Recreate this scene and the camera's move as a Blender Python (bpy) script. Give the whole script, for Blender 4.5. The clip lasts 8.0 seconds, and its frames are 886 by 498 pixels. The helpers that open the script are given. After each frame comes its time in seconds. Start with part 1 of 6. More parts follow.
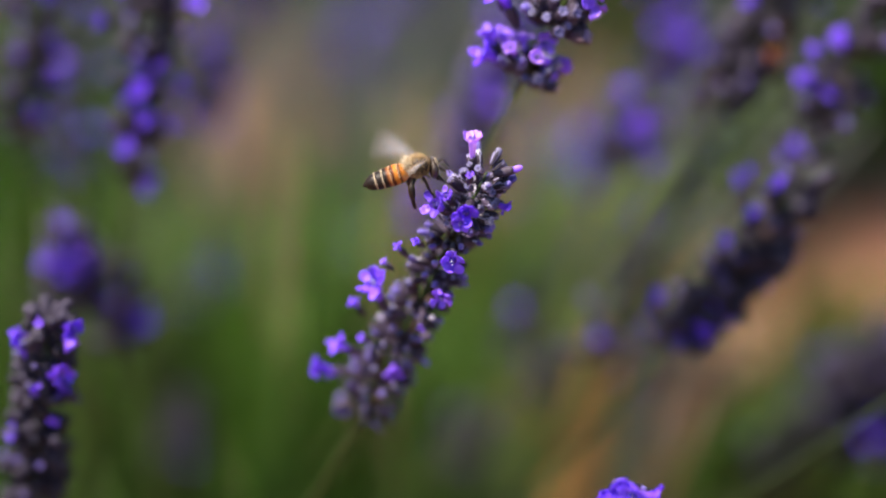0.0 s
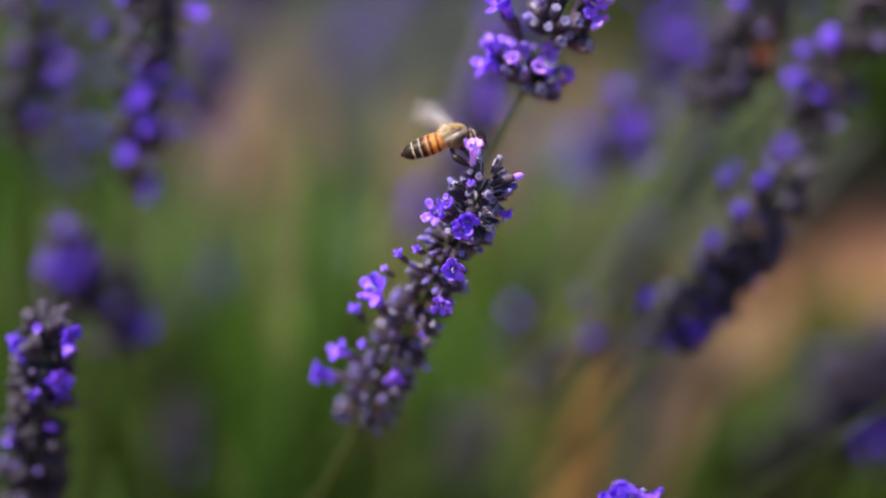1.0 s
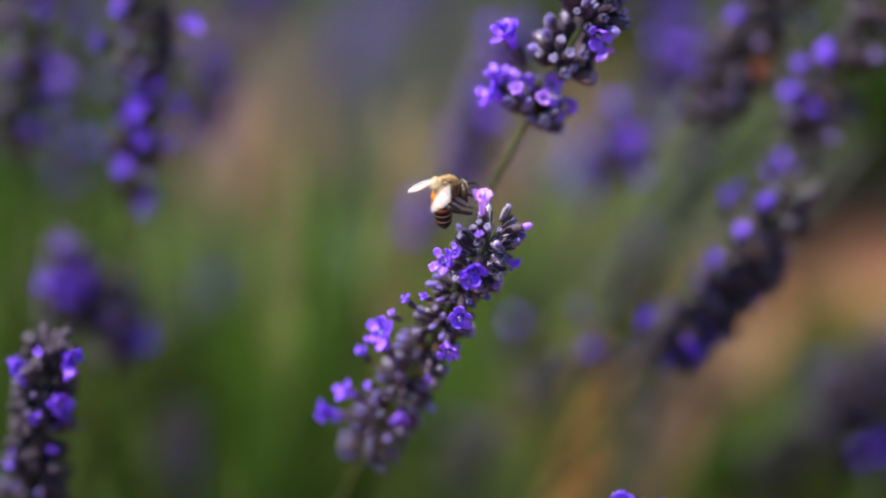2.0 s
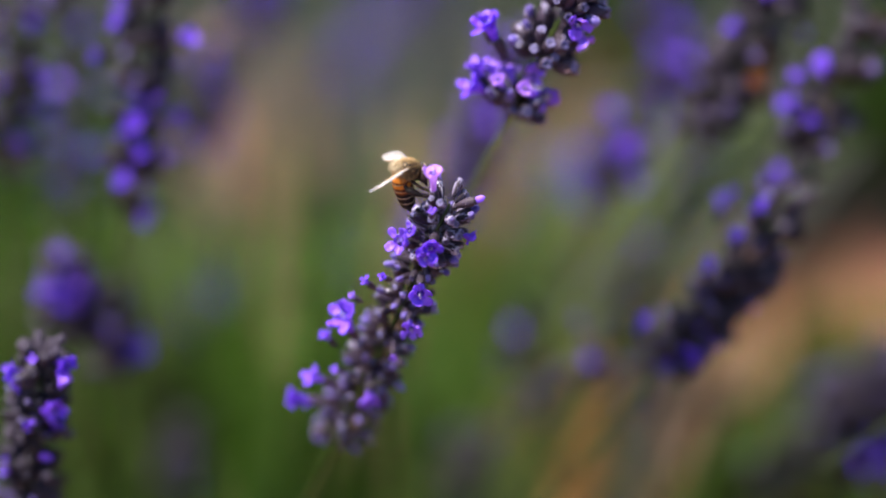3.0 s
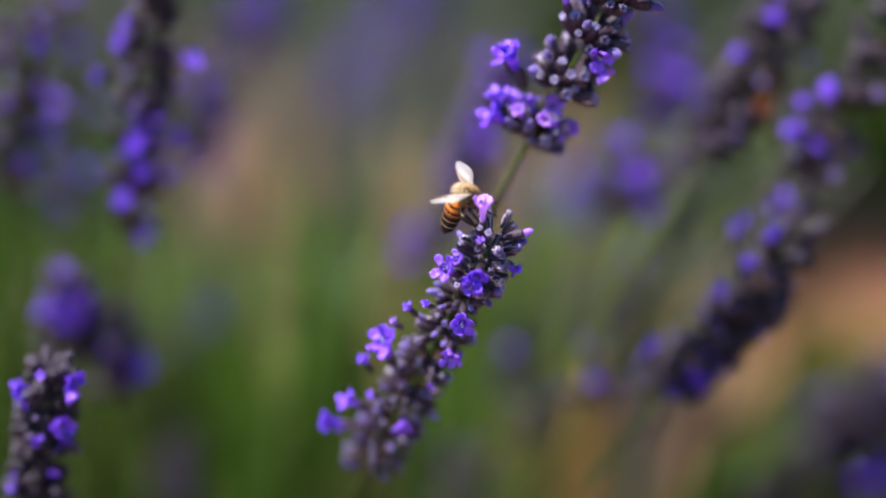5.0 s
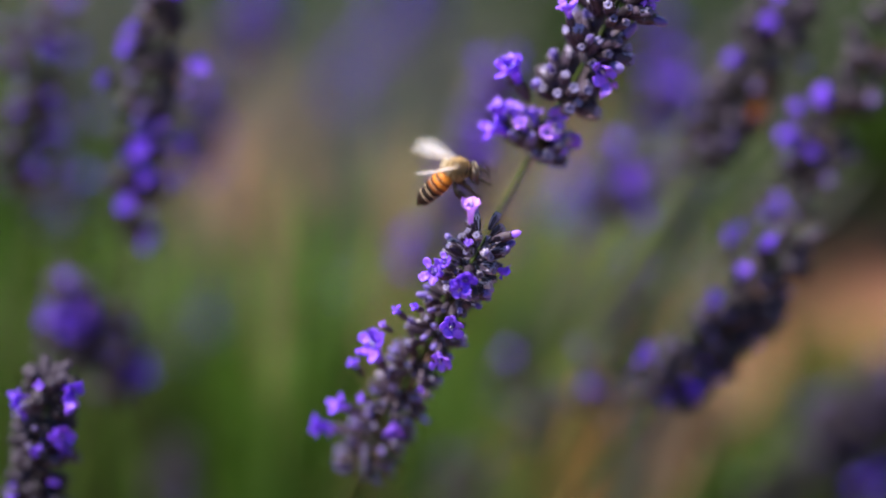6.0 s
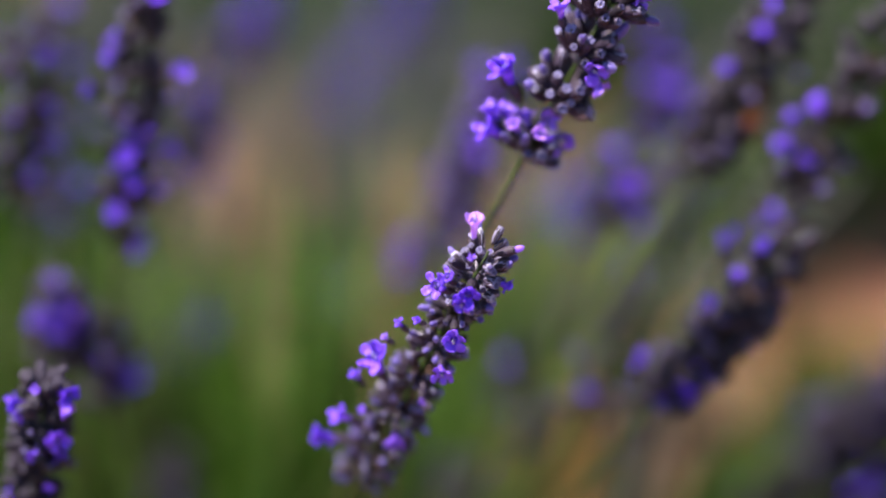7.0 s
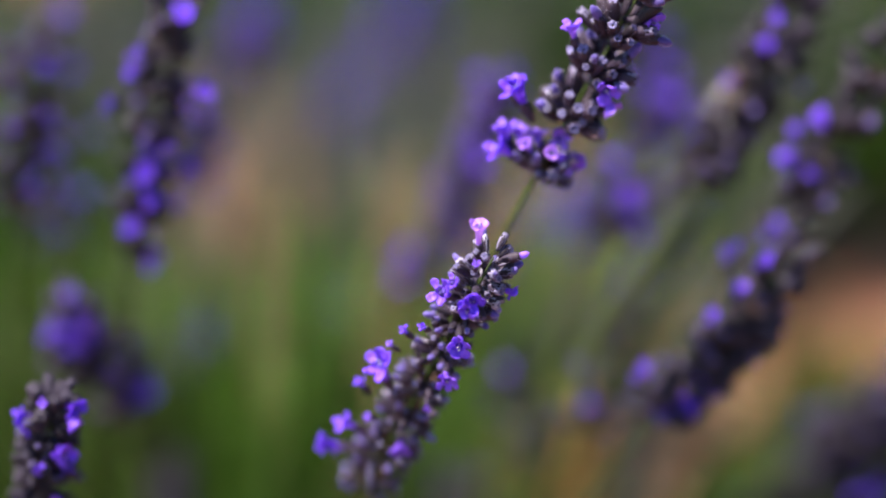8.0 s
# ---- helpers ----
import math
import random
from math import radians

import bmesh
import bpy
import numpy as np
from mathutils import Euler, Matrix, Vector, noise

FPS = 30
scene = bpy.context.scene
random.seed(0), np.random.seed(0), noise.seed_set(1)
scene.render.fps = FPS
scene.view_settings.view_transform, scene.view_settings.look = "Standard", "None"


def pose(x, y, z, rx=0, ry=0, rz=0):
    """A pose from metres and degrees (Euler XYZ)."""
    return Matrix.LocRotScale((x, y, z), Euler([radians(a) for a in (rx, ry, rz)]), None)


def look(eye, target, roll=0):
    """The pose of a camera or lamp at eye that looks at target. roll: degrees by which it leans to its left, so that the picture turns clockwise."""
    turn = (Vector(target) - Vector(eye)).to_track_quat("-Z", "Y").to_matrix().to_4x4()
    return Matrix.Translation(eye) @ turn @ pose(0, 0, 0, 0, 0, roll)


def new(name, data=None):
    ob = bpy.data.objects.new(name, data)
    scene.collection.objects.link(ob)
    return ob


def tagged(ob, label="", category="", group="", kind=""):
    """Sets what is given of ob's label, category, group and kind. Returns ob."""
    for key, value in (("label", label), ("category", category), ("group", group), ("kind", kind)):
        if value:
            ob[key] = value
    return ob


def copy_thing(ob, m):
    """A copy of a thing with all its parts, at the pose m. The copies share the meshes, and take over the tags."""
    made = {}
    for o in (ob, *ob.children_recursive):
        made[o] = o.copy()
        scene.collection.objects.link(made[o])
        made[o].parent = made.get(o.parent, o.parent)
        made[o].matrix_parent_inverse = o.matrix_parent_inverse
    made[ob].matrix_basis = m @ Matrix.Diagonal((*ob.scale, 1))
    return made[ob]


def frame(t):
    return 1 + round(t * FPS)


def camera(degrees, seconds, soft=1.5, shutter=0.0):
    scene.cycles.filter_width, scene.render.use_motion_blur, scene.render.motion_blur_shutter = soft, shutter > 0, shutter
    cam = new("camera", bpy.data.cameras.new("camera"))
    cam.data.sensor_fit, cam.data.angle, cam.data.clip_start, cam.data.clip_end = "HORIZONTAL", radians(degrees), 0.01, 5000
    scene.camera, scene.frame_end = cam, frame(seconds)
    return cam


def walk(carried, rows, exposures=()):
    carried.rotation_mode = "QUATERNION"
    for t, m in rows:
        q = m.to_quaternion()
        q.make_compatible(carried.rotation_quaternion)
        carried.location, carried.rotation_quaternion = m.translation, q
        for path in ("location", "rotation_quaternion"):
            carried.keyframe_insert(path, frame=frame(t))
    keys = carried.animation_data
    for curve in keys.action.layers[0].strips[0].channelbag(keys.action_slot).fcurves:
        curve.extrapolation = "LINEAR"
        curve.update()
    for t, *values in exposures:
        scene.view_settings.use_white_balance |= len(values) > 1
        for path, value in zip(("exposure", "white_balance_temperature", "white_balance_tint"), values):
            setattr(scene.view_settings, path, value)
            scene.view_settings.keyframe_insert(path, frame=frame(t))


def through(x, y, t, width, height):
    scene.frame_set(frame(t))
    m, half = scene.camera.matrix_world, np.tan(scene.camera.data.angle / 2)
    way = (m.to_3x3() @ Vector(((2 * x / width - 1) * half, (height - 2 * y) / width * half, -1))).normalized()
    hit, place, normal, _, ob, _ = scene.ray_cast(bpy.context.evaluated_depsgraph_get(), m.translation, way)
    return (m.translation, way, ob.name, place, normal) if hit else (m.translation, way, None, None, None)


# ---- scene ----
# A honeybee visits a lavender spike, seen from close by through a long lens.

# ---- camera ----
cam = camera(20, 8.0, soft=1.9, shutter=0.4)
cam.data.dof.use_dof = True
cam.data.dof.focus_distance = 0.401
cam.data.dof.aperture_fstop = 3.2
walk(cam, [
    (0, pose(0, -0.324, 0.525, 54.000, 0, 0.000)),
    (0.5, pose(0, -0.324, 0.525, 54.026, 0, -0.016)),
    (1, pose(0, -0.324, 0.525, 54.052, 0, -0.016)),
    (1.5, pose(0, -0.324, 0.525, 54.168, 0, -0.016)),
    (1.7, pose(0, -0.324, 0.525, 54.219, 0, -0.016)),
    (2.8, pose(0, -0.324, 0.525, 54.464, 0, -0.048)),
    (3, pose(0, -0.324, 0.525, 54.503, 0, -0.048)),
    (3.5, pose(0, -0.324, 0.525, 54.554, 0, -0.080)),
    (4, pose(0, -0.324, 0.525, 54.670, 0, -0.111)),
    (4.5, pose(0, -0.324, 0.525, 54.786, 0, -0.127)),
    (5, pose(0, -0.324, 0.525, 54.928, 0, -0.159)),
    (5.2, pose(0, -0.324, 0.525, 54.966, 0, -0.159)),
    (6.3, pose(0, -0.324, 0.525, 55.082, 0, -0.255)),
    (6.5, pose(0, -0.324, 0.525, 55.108, 0, -0.271)),
    (7, pose(0, -0.324, 0.525, 55.198, 0, -0.303)),
    (7.5, pose(0, -0.324, 0.525, 55.314, 0, -0.319)),
    (8, pose(0, -0.324, 0.525, 55.417, 0, -0.319)),
])
scene.view_settings.exposure = 1.75

# ---- daylight ----
SUN_HIGH, SUN_TURN = 64.0, -82.0
world = bpy.data.worlds.new("daylight")
scene.world = world
world.use_nodes = True
sky = world.node_tree.nodes.new("ShaderNodeTexSky")
sky.sky_type = "NISHITA"
sky.sun_disc = False
sky.sun_elevation, sky.sun_rotation = radians(SUN_HIGH), radians(SUN_TURN)
ground_light = world.node_tree.nodes["Background"]
ground_light.inputs["Strength"].default_value = 0.085
world.node_tree.links.new(sky.outputs["Color"], ground_light.inputs["Color"])
sun = new("sun", bpy.data.lights.new("sun", "SUN"))
sun.data.energy, sun.data.angle, sun.data.color = 4.8, radians(0.6), (1.0, 0.885, 0.76)
sun.matrix_world = look(
    (4 * math.sin(radians(SUN_TURN)) * math.cos(radians(SUN_HIGH)), 4 * math.cos(radians(SUN_TURN)) * math.cos(radians(SUN_HIGH)), 4 * math.sin(radians(SUN_HIGH))),
    (0, 0, 0))


# ---- materials ----
def shade(name, colours, rough=0.6, grain=900.0, patch=120.0, bump=0.3, depth=0.0001, through=0.0, vary="object", sheen=0.0, shine=0.5):
    """A surface of two or more colours, mixed by fine grain, by broad patches and from piece to piece.
    through: how much light passes through it, as in a petal or a leaf."""
    m = bpy.data.materials.new(name)
    m.use_nodes = True
    n, link = m.node_tree.nodes, m.node_tree.links.new
    skin = n["Principled BSDF"]
    where = n.new("ShaderNodeTexCoord")
    fine, broad = n.new("ShaderNodeTexNoise"), n.new("ShaderNodeTexNoise")
    fine.inputs["Scale"].default_value, broad.inputs["Scale"].default_value = grain, patch
    fine.inputs["Detail"].default_value = 4
    for tex in (fine, broad):
        link(where.outputs["Object"], tex.inputs["Vector"])
    if vary == "island":
        info, chance = n.new("ShaderNodeNewGeometry"), "Random Per Island"
    else:
        info, chance = n.new("ShaderNodeObjectInfo"), "Random"
    mix = n.new("ShaderNodeMath")
    mix.operation = "MULTIPLY_ADD"
    link(fine.outputs["Fac"], mix.inputs[0])
    mix.inputs[1].default_value = 0.45
    mixed = n.new("ShaderNodeMath")
    mixed.operation = "MULTIPLY_ADD"
    link(broad.outputs["Fac"], mixed.inputs[0])
    mixed.inputs[1].default_value = 0.45
    link(mixed.outputs[0], mix.inputs[2])
    share = n.new("ShaderNodeMath")
    share.operation = "MULTIPLY_ADD"
    link(info.outputs[chance], share.inputs[0])
    share.inputs[1].default_value, share.inputs[2].default_value = 0.5, -0.2
    link(share.outputs[0], mixed.inputs[2])
    ramp = n.new("ShaderNodeValToRGB")
    spots = ramp.color_ramp.elements
    for i, c in enumerate(colours):
        at = 0.15 + 0.7 * i / max(1, len(colours) - 1)
        e = spots[i] if i < 2 else spots.new(at)
        e.position, e.color = at, (*c, 1)
    link(mix.outputs[0], ramp.inputs["Fac"])
    link(ramp.outputs["Color"], skin.inputs["Base Color"])
    skin.inputs["Roughness"].default_value = rough
    skin.inputs["Sheen Weight"].default_value = sheen
    skin.inputs["Specular IOR Level"].default_value = shine
    if bump:
        relief = n.new("ShaderNodeBump")
        relief.inputs["Strength"].default_value, relief.inputs["Distance"].default_value = bump, depth
        link(fine.outputs["Fac"], relief.inputs["Height"])
        link(relief.outputs["Normal"], skin.inputs["Normal"])
    if through:
        leaf = n.new("ShaderNodeBsdfTranslucent")
        both = n.new("ShaderNodeMixShader")
        both.inputs["Fac"].default_value = through
        link(ramp.outputs["Color"], leaf.inputs["Color"])
        link(skin.outputs["BSDF"], both.inputs[1])
        link(leaf.outputs["BSDF"], both.inputs[2])
        link(both.outputs["Shader"], n["Material Output"].inputs["Surface"])
    return m


def banded(name, stops, rough=0.5, grain=1500.0, span=0.0016, through=0.12):
    """Bands along a plate of the abdomen, from its front edge (0) to its hind edge (1)."""
    m = bpy.data.materials.new(name)
    m.use_nodes = True
    n, link = m.node_tree.nodes, m.node_tree.links.new
    skin = n["Principled BSDF"]
    where, axis = n.new("ShaderNodeTexCoord"), n.new("ShaderNodeSeparateXYZ")
    link(where.outputs["Object"], axis.inputs[0])
    ragged = n.new("ShaderNodeTexNoise")
    ragged.inputs["Scale"].default_value = grain
    link(where.outputs["Object"], ragged.inputs["Vector"])
    along = n.new("ShaderNodeMath")
    along.operation = "MULTIPLY"
    along.inputs[1].default_value = -1 / span
    link(axis.outputs["X"], along.inputs[0])
    rough_edge = n.new("ShaderNodeMath")
    rough_edge.operation = "MULTIPLY_ADD"
    link(ragged.outputs["Fac"], rough_edge.inputs[0])
    rough_edge.inputs[1].default_value = 0.22
    link(along.outputs[0], rough_edge.inputs[2])
    ramp = n.new("ShaderNodeValToRGB")
    spots = ramp.color_ramp.elements
    for i, (at, c) in enumerate(stops):
        e = spots[i] if i < 2 else spots.new(at)
        e.position, e.color = at, (*c, 1)
    link(rough_edge.outputs[0], ramp.inputs["Fac"])
    link(ramp.outputs["Color"], skin.inputs["Base Color"])
    skin.inputs["Roughness"].default_value = rough
    skin.inputs["Specular IOR Level"].default_value = 0.15
    leaf, both = n.new("ShaderNodeBsdfTranslucent"), n.new("ShaderNodeMixShader")
    both.inputs["Fac"].default_value = through
    link(ramp.outputs["Color"], leaf.inputs["Color"])
    link(skin.outputs["BSDF"], both.inputs[1])
    link(leaf.outputs["BSDF"], both.inputs[2])
    link(both.outputs["Shader"], n["Material Output"].inputs["Surface"])
    return m


def film_wing(name):
    """The clear, faintly milky skin of a wing."""
    m = bpy.data.materials.new(name)
    m.use_nodes = True
    n, link = m.node_tree.nodes, m.node_tree.links.new
    skin = n["Principled BSDF"]
    skin.inputs["Base Color"].default_value = (0.72, 0.73, 0.78, 1)
    skin.inputs["Roughness"].default_value = 0.28
    clear, leaf = n.new("ShaderNodeBsdfTransparent"), n.new("ShaderNodeBsdfTranslucent")
    leaf.inputs["Color"].default_value = (0.72, 0.73, 0.78, 1)
    milky, both = n.new("ShaderNodeMixShader"), n.new("ShaderNodeMixShader")
    milky.inputs["Fac"].default_value = 0.45
    cloudy, where = n.new("ShaderNodeTexNoise"), n.new("ShaderNodeTexCoord")
    cloudy.inputs["Scale"].default_value = 700
    link(where.outputs["Object"], cloudy.inputs["Vector"])
    level = n.new("ShaderNodeMapRange")
    level.inputs["To Min"].default_value, level.inputs["To Max"].default_value = 0.12, 0.32
    link(cloudy.outputs["Fac"], level.inputs["Value"])
    link(skin.outputs["BSDF"], milky.inputs[1])
    link(leaf.outputs["BSDF"], milky.inputs[2])
    link(level.outputs["Result"], both.inputs["Fac"])
    link(clear.outputs["BSDF"], both.inputs[1])
    link(milky.outputs["Shader"], both.inputs[2])
    link(both.outputs["Shader"], n["Material Output"].inputs["Surface"])
    return m


SOIL = shade("dry_red_soil", [(0.08, 0.028, 0.014), (0.175, 0.071, 0.037), (0.26, 0.122, 0.078)], 0.95, 260, 9, 0.8, 0.004)
STONE = shade("pale_stone", [(0.10, 0.07, 0.05), (0.26, 0.20, 0.15)], 0.9, 300, 40, 0.5, 0.001, vary="island")
STRAW = shade("dry_straw", [(0.25, 0.155, 0.09), (0.44, 0.30, 0.20)], 0.8, 500, 40, 0.3, 0.0002, 0.35, "island")
GOLD_STRAW = shade("golden_straw", [(0.30, 0.17, 0.05), (0.52, 0.32, 0.11)], 0.8, 500, 40, 0.3, 0.0002, 0.35, "island")
LEAF = shade("lavender_leaf", [(0.015, 0.046, 0.002), (0.033, 0.086, 0.005), (0.072, 0.124, 0.015)], 0.6, 700, 30, 0.3, 0.0002, 0.35, "island", shine=0.2)
GREY_LEAF = shade("grey_green_leaf", [(0.052, 0.064, 0.056), (0.096, 0.108, 0.098), (0.155, 0.155, 0.155)], 0.65, 700, 30, 0.3, 0.0002, 0.35, "island")
# leaf green raised in colour to offset the shade inside the cushions
BRIGHTENED_LEAF = shade("fresh_green_leaf", [(0.058, 0.136, 0.018), (0.115, 0.215, 0.042), (0.21, 0.285, 0.095)], 0.6, 700, 30, 0.3, 0.0002, 0.5, "island", shine=0.2)
STEM = shade("lavender_stem", [(0.012, 0.023, 0.004), (0.025, 0.041, 0.008), (0.046, 0.062, 0.017)], 0.55, 800, 60, 0.35, 0.00012, 0.1, shine=0.2)
PALE_STEM = shade("young_stem", [(0.030, 0.060, 0.010), (0.062, 0.105, 0.022), (0.115, 0.145, 0.05)], 0.55, 800, 60, 0.35, 0.00012, 0.2, shine=0.25)
CALYX = shade("calyx_felt", [(0.005, 0.003, 0.008), (0.014, 0.008, 0.020), (0.034, 0.022, 0.050), (0.026, 0.016, 0.026), (0.060, 0.048, 0.13)], 0.62, 2600, 420, 0.7, 0.00014, 0.05, shine=0.34)
# darker copy of the calyx felt, with the spikes' shade in its colour
SHADED_CALYX = shade("spent_calyx", [(0.006, 0.005, 0.009), (0.017, 0.014, 0.025), (0.034, 0.028, 0.050), (0.028, 0.023, 0.030)], 0.7, 2600, 420, 0.7, 0.00014, 0.05, shine=0.2)
# lilac that paints the bluish highlights on the calyx tips
RIM_HIGHLIGHT = shade("calyx_rim", [(0.03, 0.025, 0.09), (0.09, 0.08, 0.22), (0.22, 0.20, 0.42)], 0.55, 2600, 300, 0.3, 0.0001, 0.2)
HAIR = shade("calyx_down", [(0.08, 0.07, 0.16), (0.30, 0.27, 0.44), (0.74, 0.71, 0.82)], 0.6, 3000, 300, 0, 0, 0.35)
PALE_PETAL = shade("pale_lilac_petal", [(0.30, 0.13, 0.84), (0.52, 0.26, 0.92), (0.64, 0.36, 0.92)], 0.5, 1500, 260, 0.35, 0.0001, 0.45)
LILAC_PETAL = shade("lilac_petal", [(0.17, 0.06, 0.70), (0.30, 0.13, 0.84), (0.42, 0.22, 0.88)], 0.5, 1200, 260, 0.35, 0.0001, 0.45)
PETAL = shade("violet_petal", [(0.085, 0.022, 0.54), (0.16, 0.044, 0.78), (0.32, 0.14, 0.90)], 0.5, 800, 260, 0.35, 0.0001, 0.42)
BUD = shade("violet_bud", [(0.03, 0.014, 0.13), (0.07, 0.040, 0.28), (0.18, 0.14, 0.46)], 0.55, 2200, 300, 0.3, 0.0001, 0.25, sheen=0.3)
BRACT = shade("papery_bract", [(0.022, 0.011, 0.010), (0.050, 0.028, 0.024), (0.09, 0.062, 0.054)], 0.7, 1300, 200, 0.4, 0.0001, 0.2, shine=0.25)
FLOWER_EYE = shade("flower_throat", [(0.035, 0.012, 0.20), (0.08, 0.03, 0.40)], 0.7, 2000, 300, 0.2, 0.0001)
FUR = shade("golden_fur", [(0.07, 0.038, 0.012), (0.23, 0.14, 0.05), (0.50, 0.36, 0.18)], 0.6, 2500, 300, 0, 0, 0.3, "island")
PALE_FUR = shade("pale_fur", [(0.36, 0.29, 0.19), (0.62, 0.54, 0.40)], 0.6, 2500, 300, 0, 0, 0.35, "island")
CHITIN = shade("dark_chitin", [(0.004, 0.003, 0.002), (0.012, 0.007, 0.005), (0.026, 0.014, 0.008)], 0.42, 2400, 400, 0.4, 0.00006, shine=0.22)
EYE = shade("compound_eye", [(0.006, 0.004, 0.004), (0.018, 0.011, 0.008)], 0.42, 5000, 500, 0.3, 0.00003)
WING = film_wing("wing_skin")
VEIN = shade("wing_vein", [(0.24, 0.15, 0.08), (0.40, 0.28, 0.16)], 0.5, 3000, 400, 0, 0, 0.2)
AMBER, BLACK, CREAM = (0.42, 0.145, 0.018), (0.007, 0.004, 0.003), (0.42, 0.35, 0.26)
RUST = (0.07, 0.018, 0.006)
PLATES = [
    banded("amber_plate", [(0.05, (0.66, 0.44, 0.18)), (0.25, AMBER), (0.70, AMBER), (0.92, RUST)], through=0.22),
    banded("amber_plate_dark_edge", [(0.06, (0.66, 0.40, 0.14)), (0.30, AMBER), (0.62, AMBER), (0.78, RUST)], through=0.22),
    banded("half_amber_plate", [(0.10, (0.44, 0.33, 0.20)), (0.30, (0.36, 0.16, 0.05)), (0.50, (0.14, 0.04, 0.010)), (0.72, BLACK)], through=0.15),
    banded("black_plate_cream_band", [(0.10, CREAM), (0.30, (0.28, 0.22, 0.15)), (0.46, BLACK), (0.95, BLACK)], through=0.0),
    banded("black_plate_pale_band", [(0.10, CREAM), (0.30, (0.28, 0.22, 0.15)), (0.46, BLACK), (0.95, BLACK)], through=0.0),
    banded("black_plate", [(0.08, (0.06, 0.045, 0.03)), (0.26, BLACK), (0.9, BLACK)], through=0.0),
]


# ---- tools for building ----
def part(name, data, material, parent, label="", at=None):
    """One mesh object under a thing or a part. data: a mesh, or a bmesh that becomes one."""
    if isinstance(data, bmesh.types.BMesh):
        me = bpy.data.meshes.new(name)
        data.to_mesh(me)
        data.free()
        for p in me.polygons:
            p.use_smooth = True
        data = me
    if material and not data.materials:
        data.materials.append(material)
    ob = new(name, data)
    ob.parent = parent
    if at is not None:
        ob.matrix_basis = at
    if label:
        tagged(ob, label)
    return ob


def mesh(name, verts, faces, materials, slots=None, smooth=True):
    me = bpy.data.meshes.new(name)
    me.from_pydata([tuple(v) for v in verts], [], faces)
    for m in materials:
        me.materials.append(m)
    me.polygons.foreach_set("use_smooth", [smooth] * len(me.polygons))
    if slots is not None:
        me.polygons.foreach_set("material_index", slots)
    me.update()
    return me


def along(direction, at, spin=0.0, size=1.0):
    """A pose whose z axis points along direction."""
    turn = Vector(direction).to_track_quat("Z", "Y").to_matrix().to_4x4()
    return Matrix.Translation(at) @ turn @ Matrix.Rotation(spin, 4, "Z") @ Matrix.Diagonal((size, size, size, 1))


def tube(path, radii, sides=8, ribs=0.0, square=0.0):
    """Points and faces of a closed tube along a path."""
    verts, faces = [], []
    path = [Vector(p) for p in path]
    up = Vector((0.31, 0.87, 0.23))
    for i, p in enumerate(path):
        d = (path[min(i + 1, len(path) - 1)] - path[max(i - 1, 0)]).normalized()
        a = d.cross(up).normalized()
        b = d.cross(a).normalized()
        for k in range(sides):
            w = 2 * math.pi * k / sides
            r = radii[i] * (1 + square * math.cos(4 * w) + ribs * math.cos(8 * w))
            verts.append(p + a * (r * math.cos(w)) + b * (r * math.sin(w)))
    for i in range(len(path) - 1):
        for k in range(sides):
            q = (k + 1) % sides
            faces.append((i * sides + k, i * sides + q, (i + 1) * sides + q, (i + 1) * sides + k))
    faces.append(tuple(range(sides - 1, -1, -1)))
    top = (len(path) - 1) * sides
    faces.append(tuple(range(top, top + sides)))
    return verts, faces


def joined(pieces):
    verts, faces, slots = [], [], []
    for v, f, slot in pieces:
        start = len(verts)
        verts += v
        faces += [tuple(i + start for i in face) for face in f]
        slots += [slot] * len(f)
    return verts, faces, slots


def bezier(a, b, c, d, steps):
    a, b, c, d = Vector(a), Vector(b), Vector(c), Vector(d)
    out = []
    for i in range(steps + 1):
        s = i / steps
        out.append(a * (1 - s) ** 3 + b * (3 * s * (1 - s) ** 2) + c * (3 * s * s * (1 - s)) + d * s ** 3)
    return out


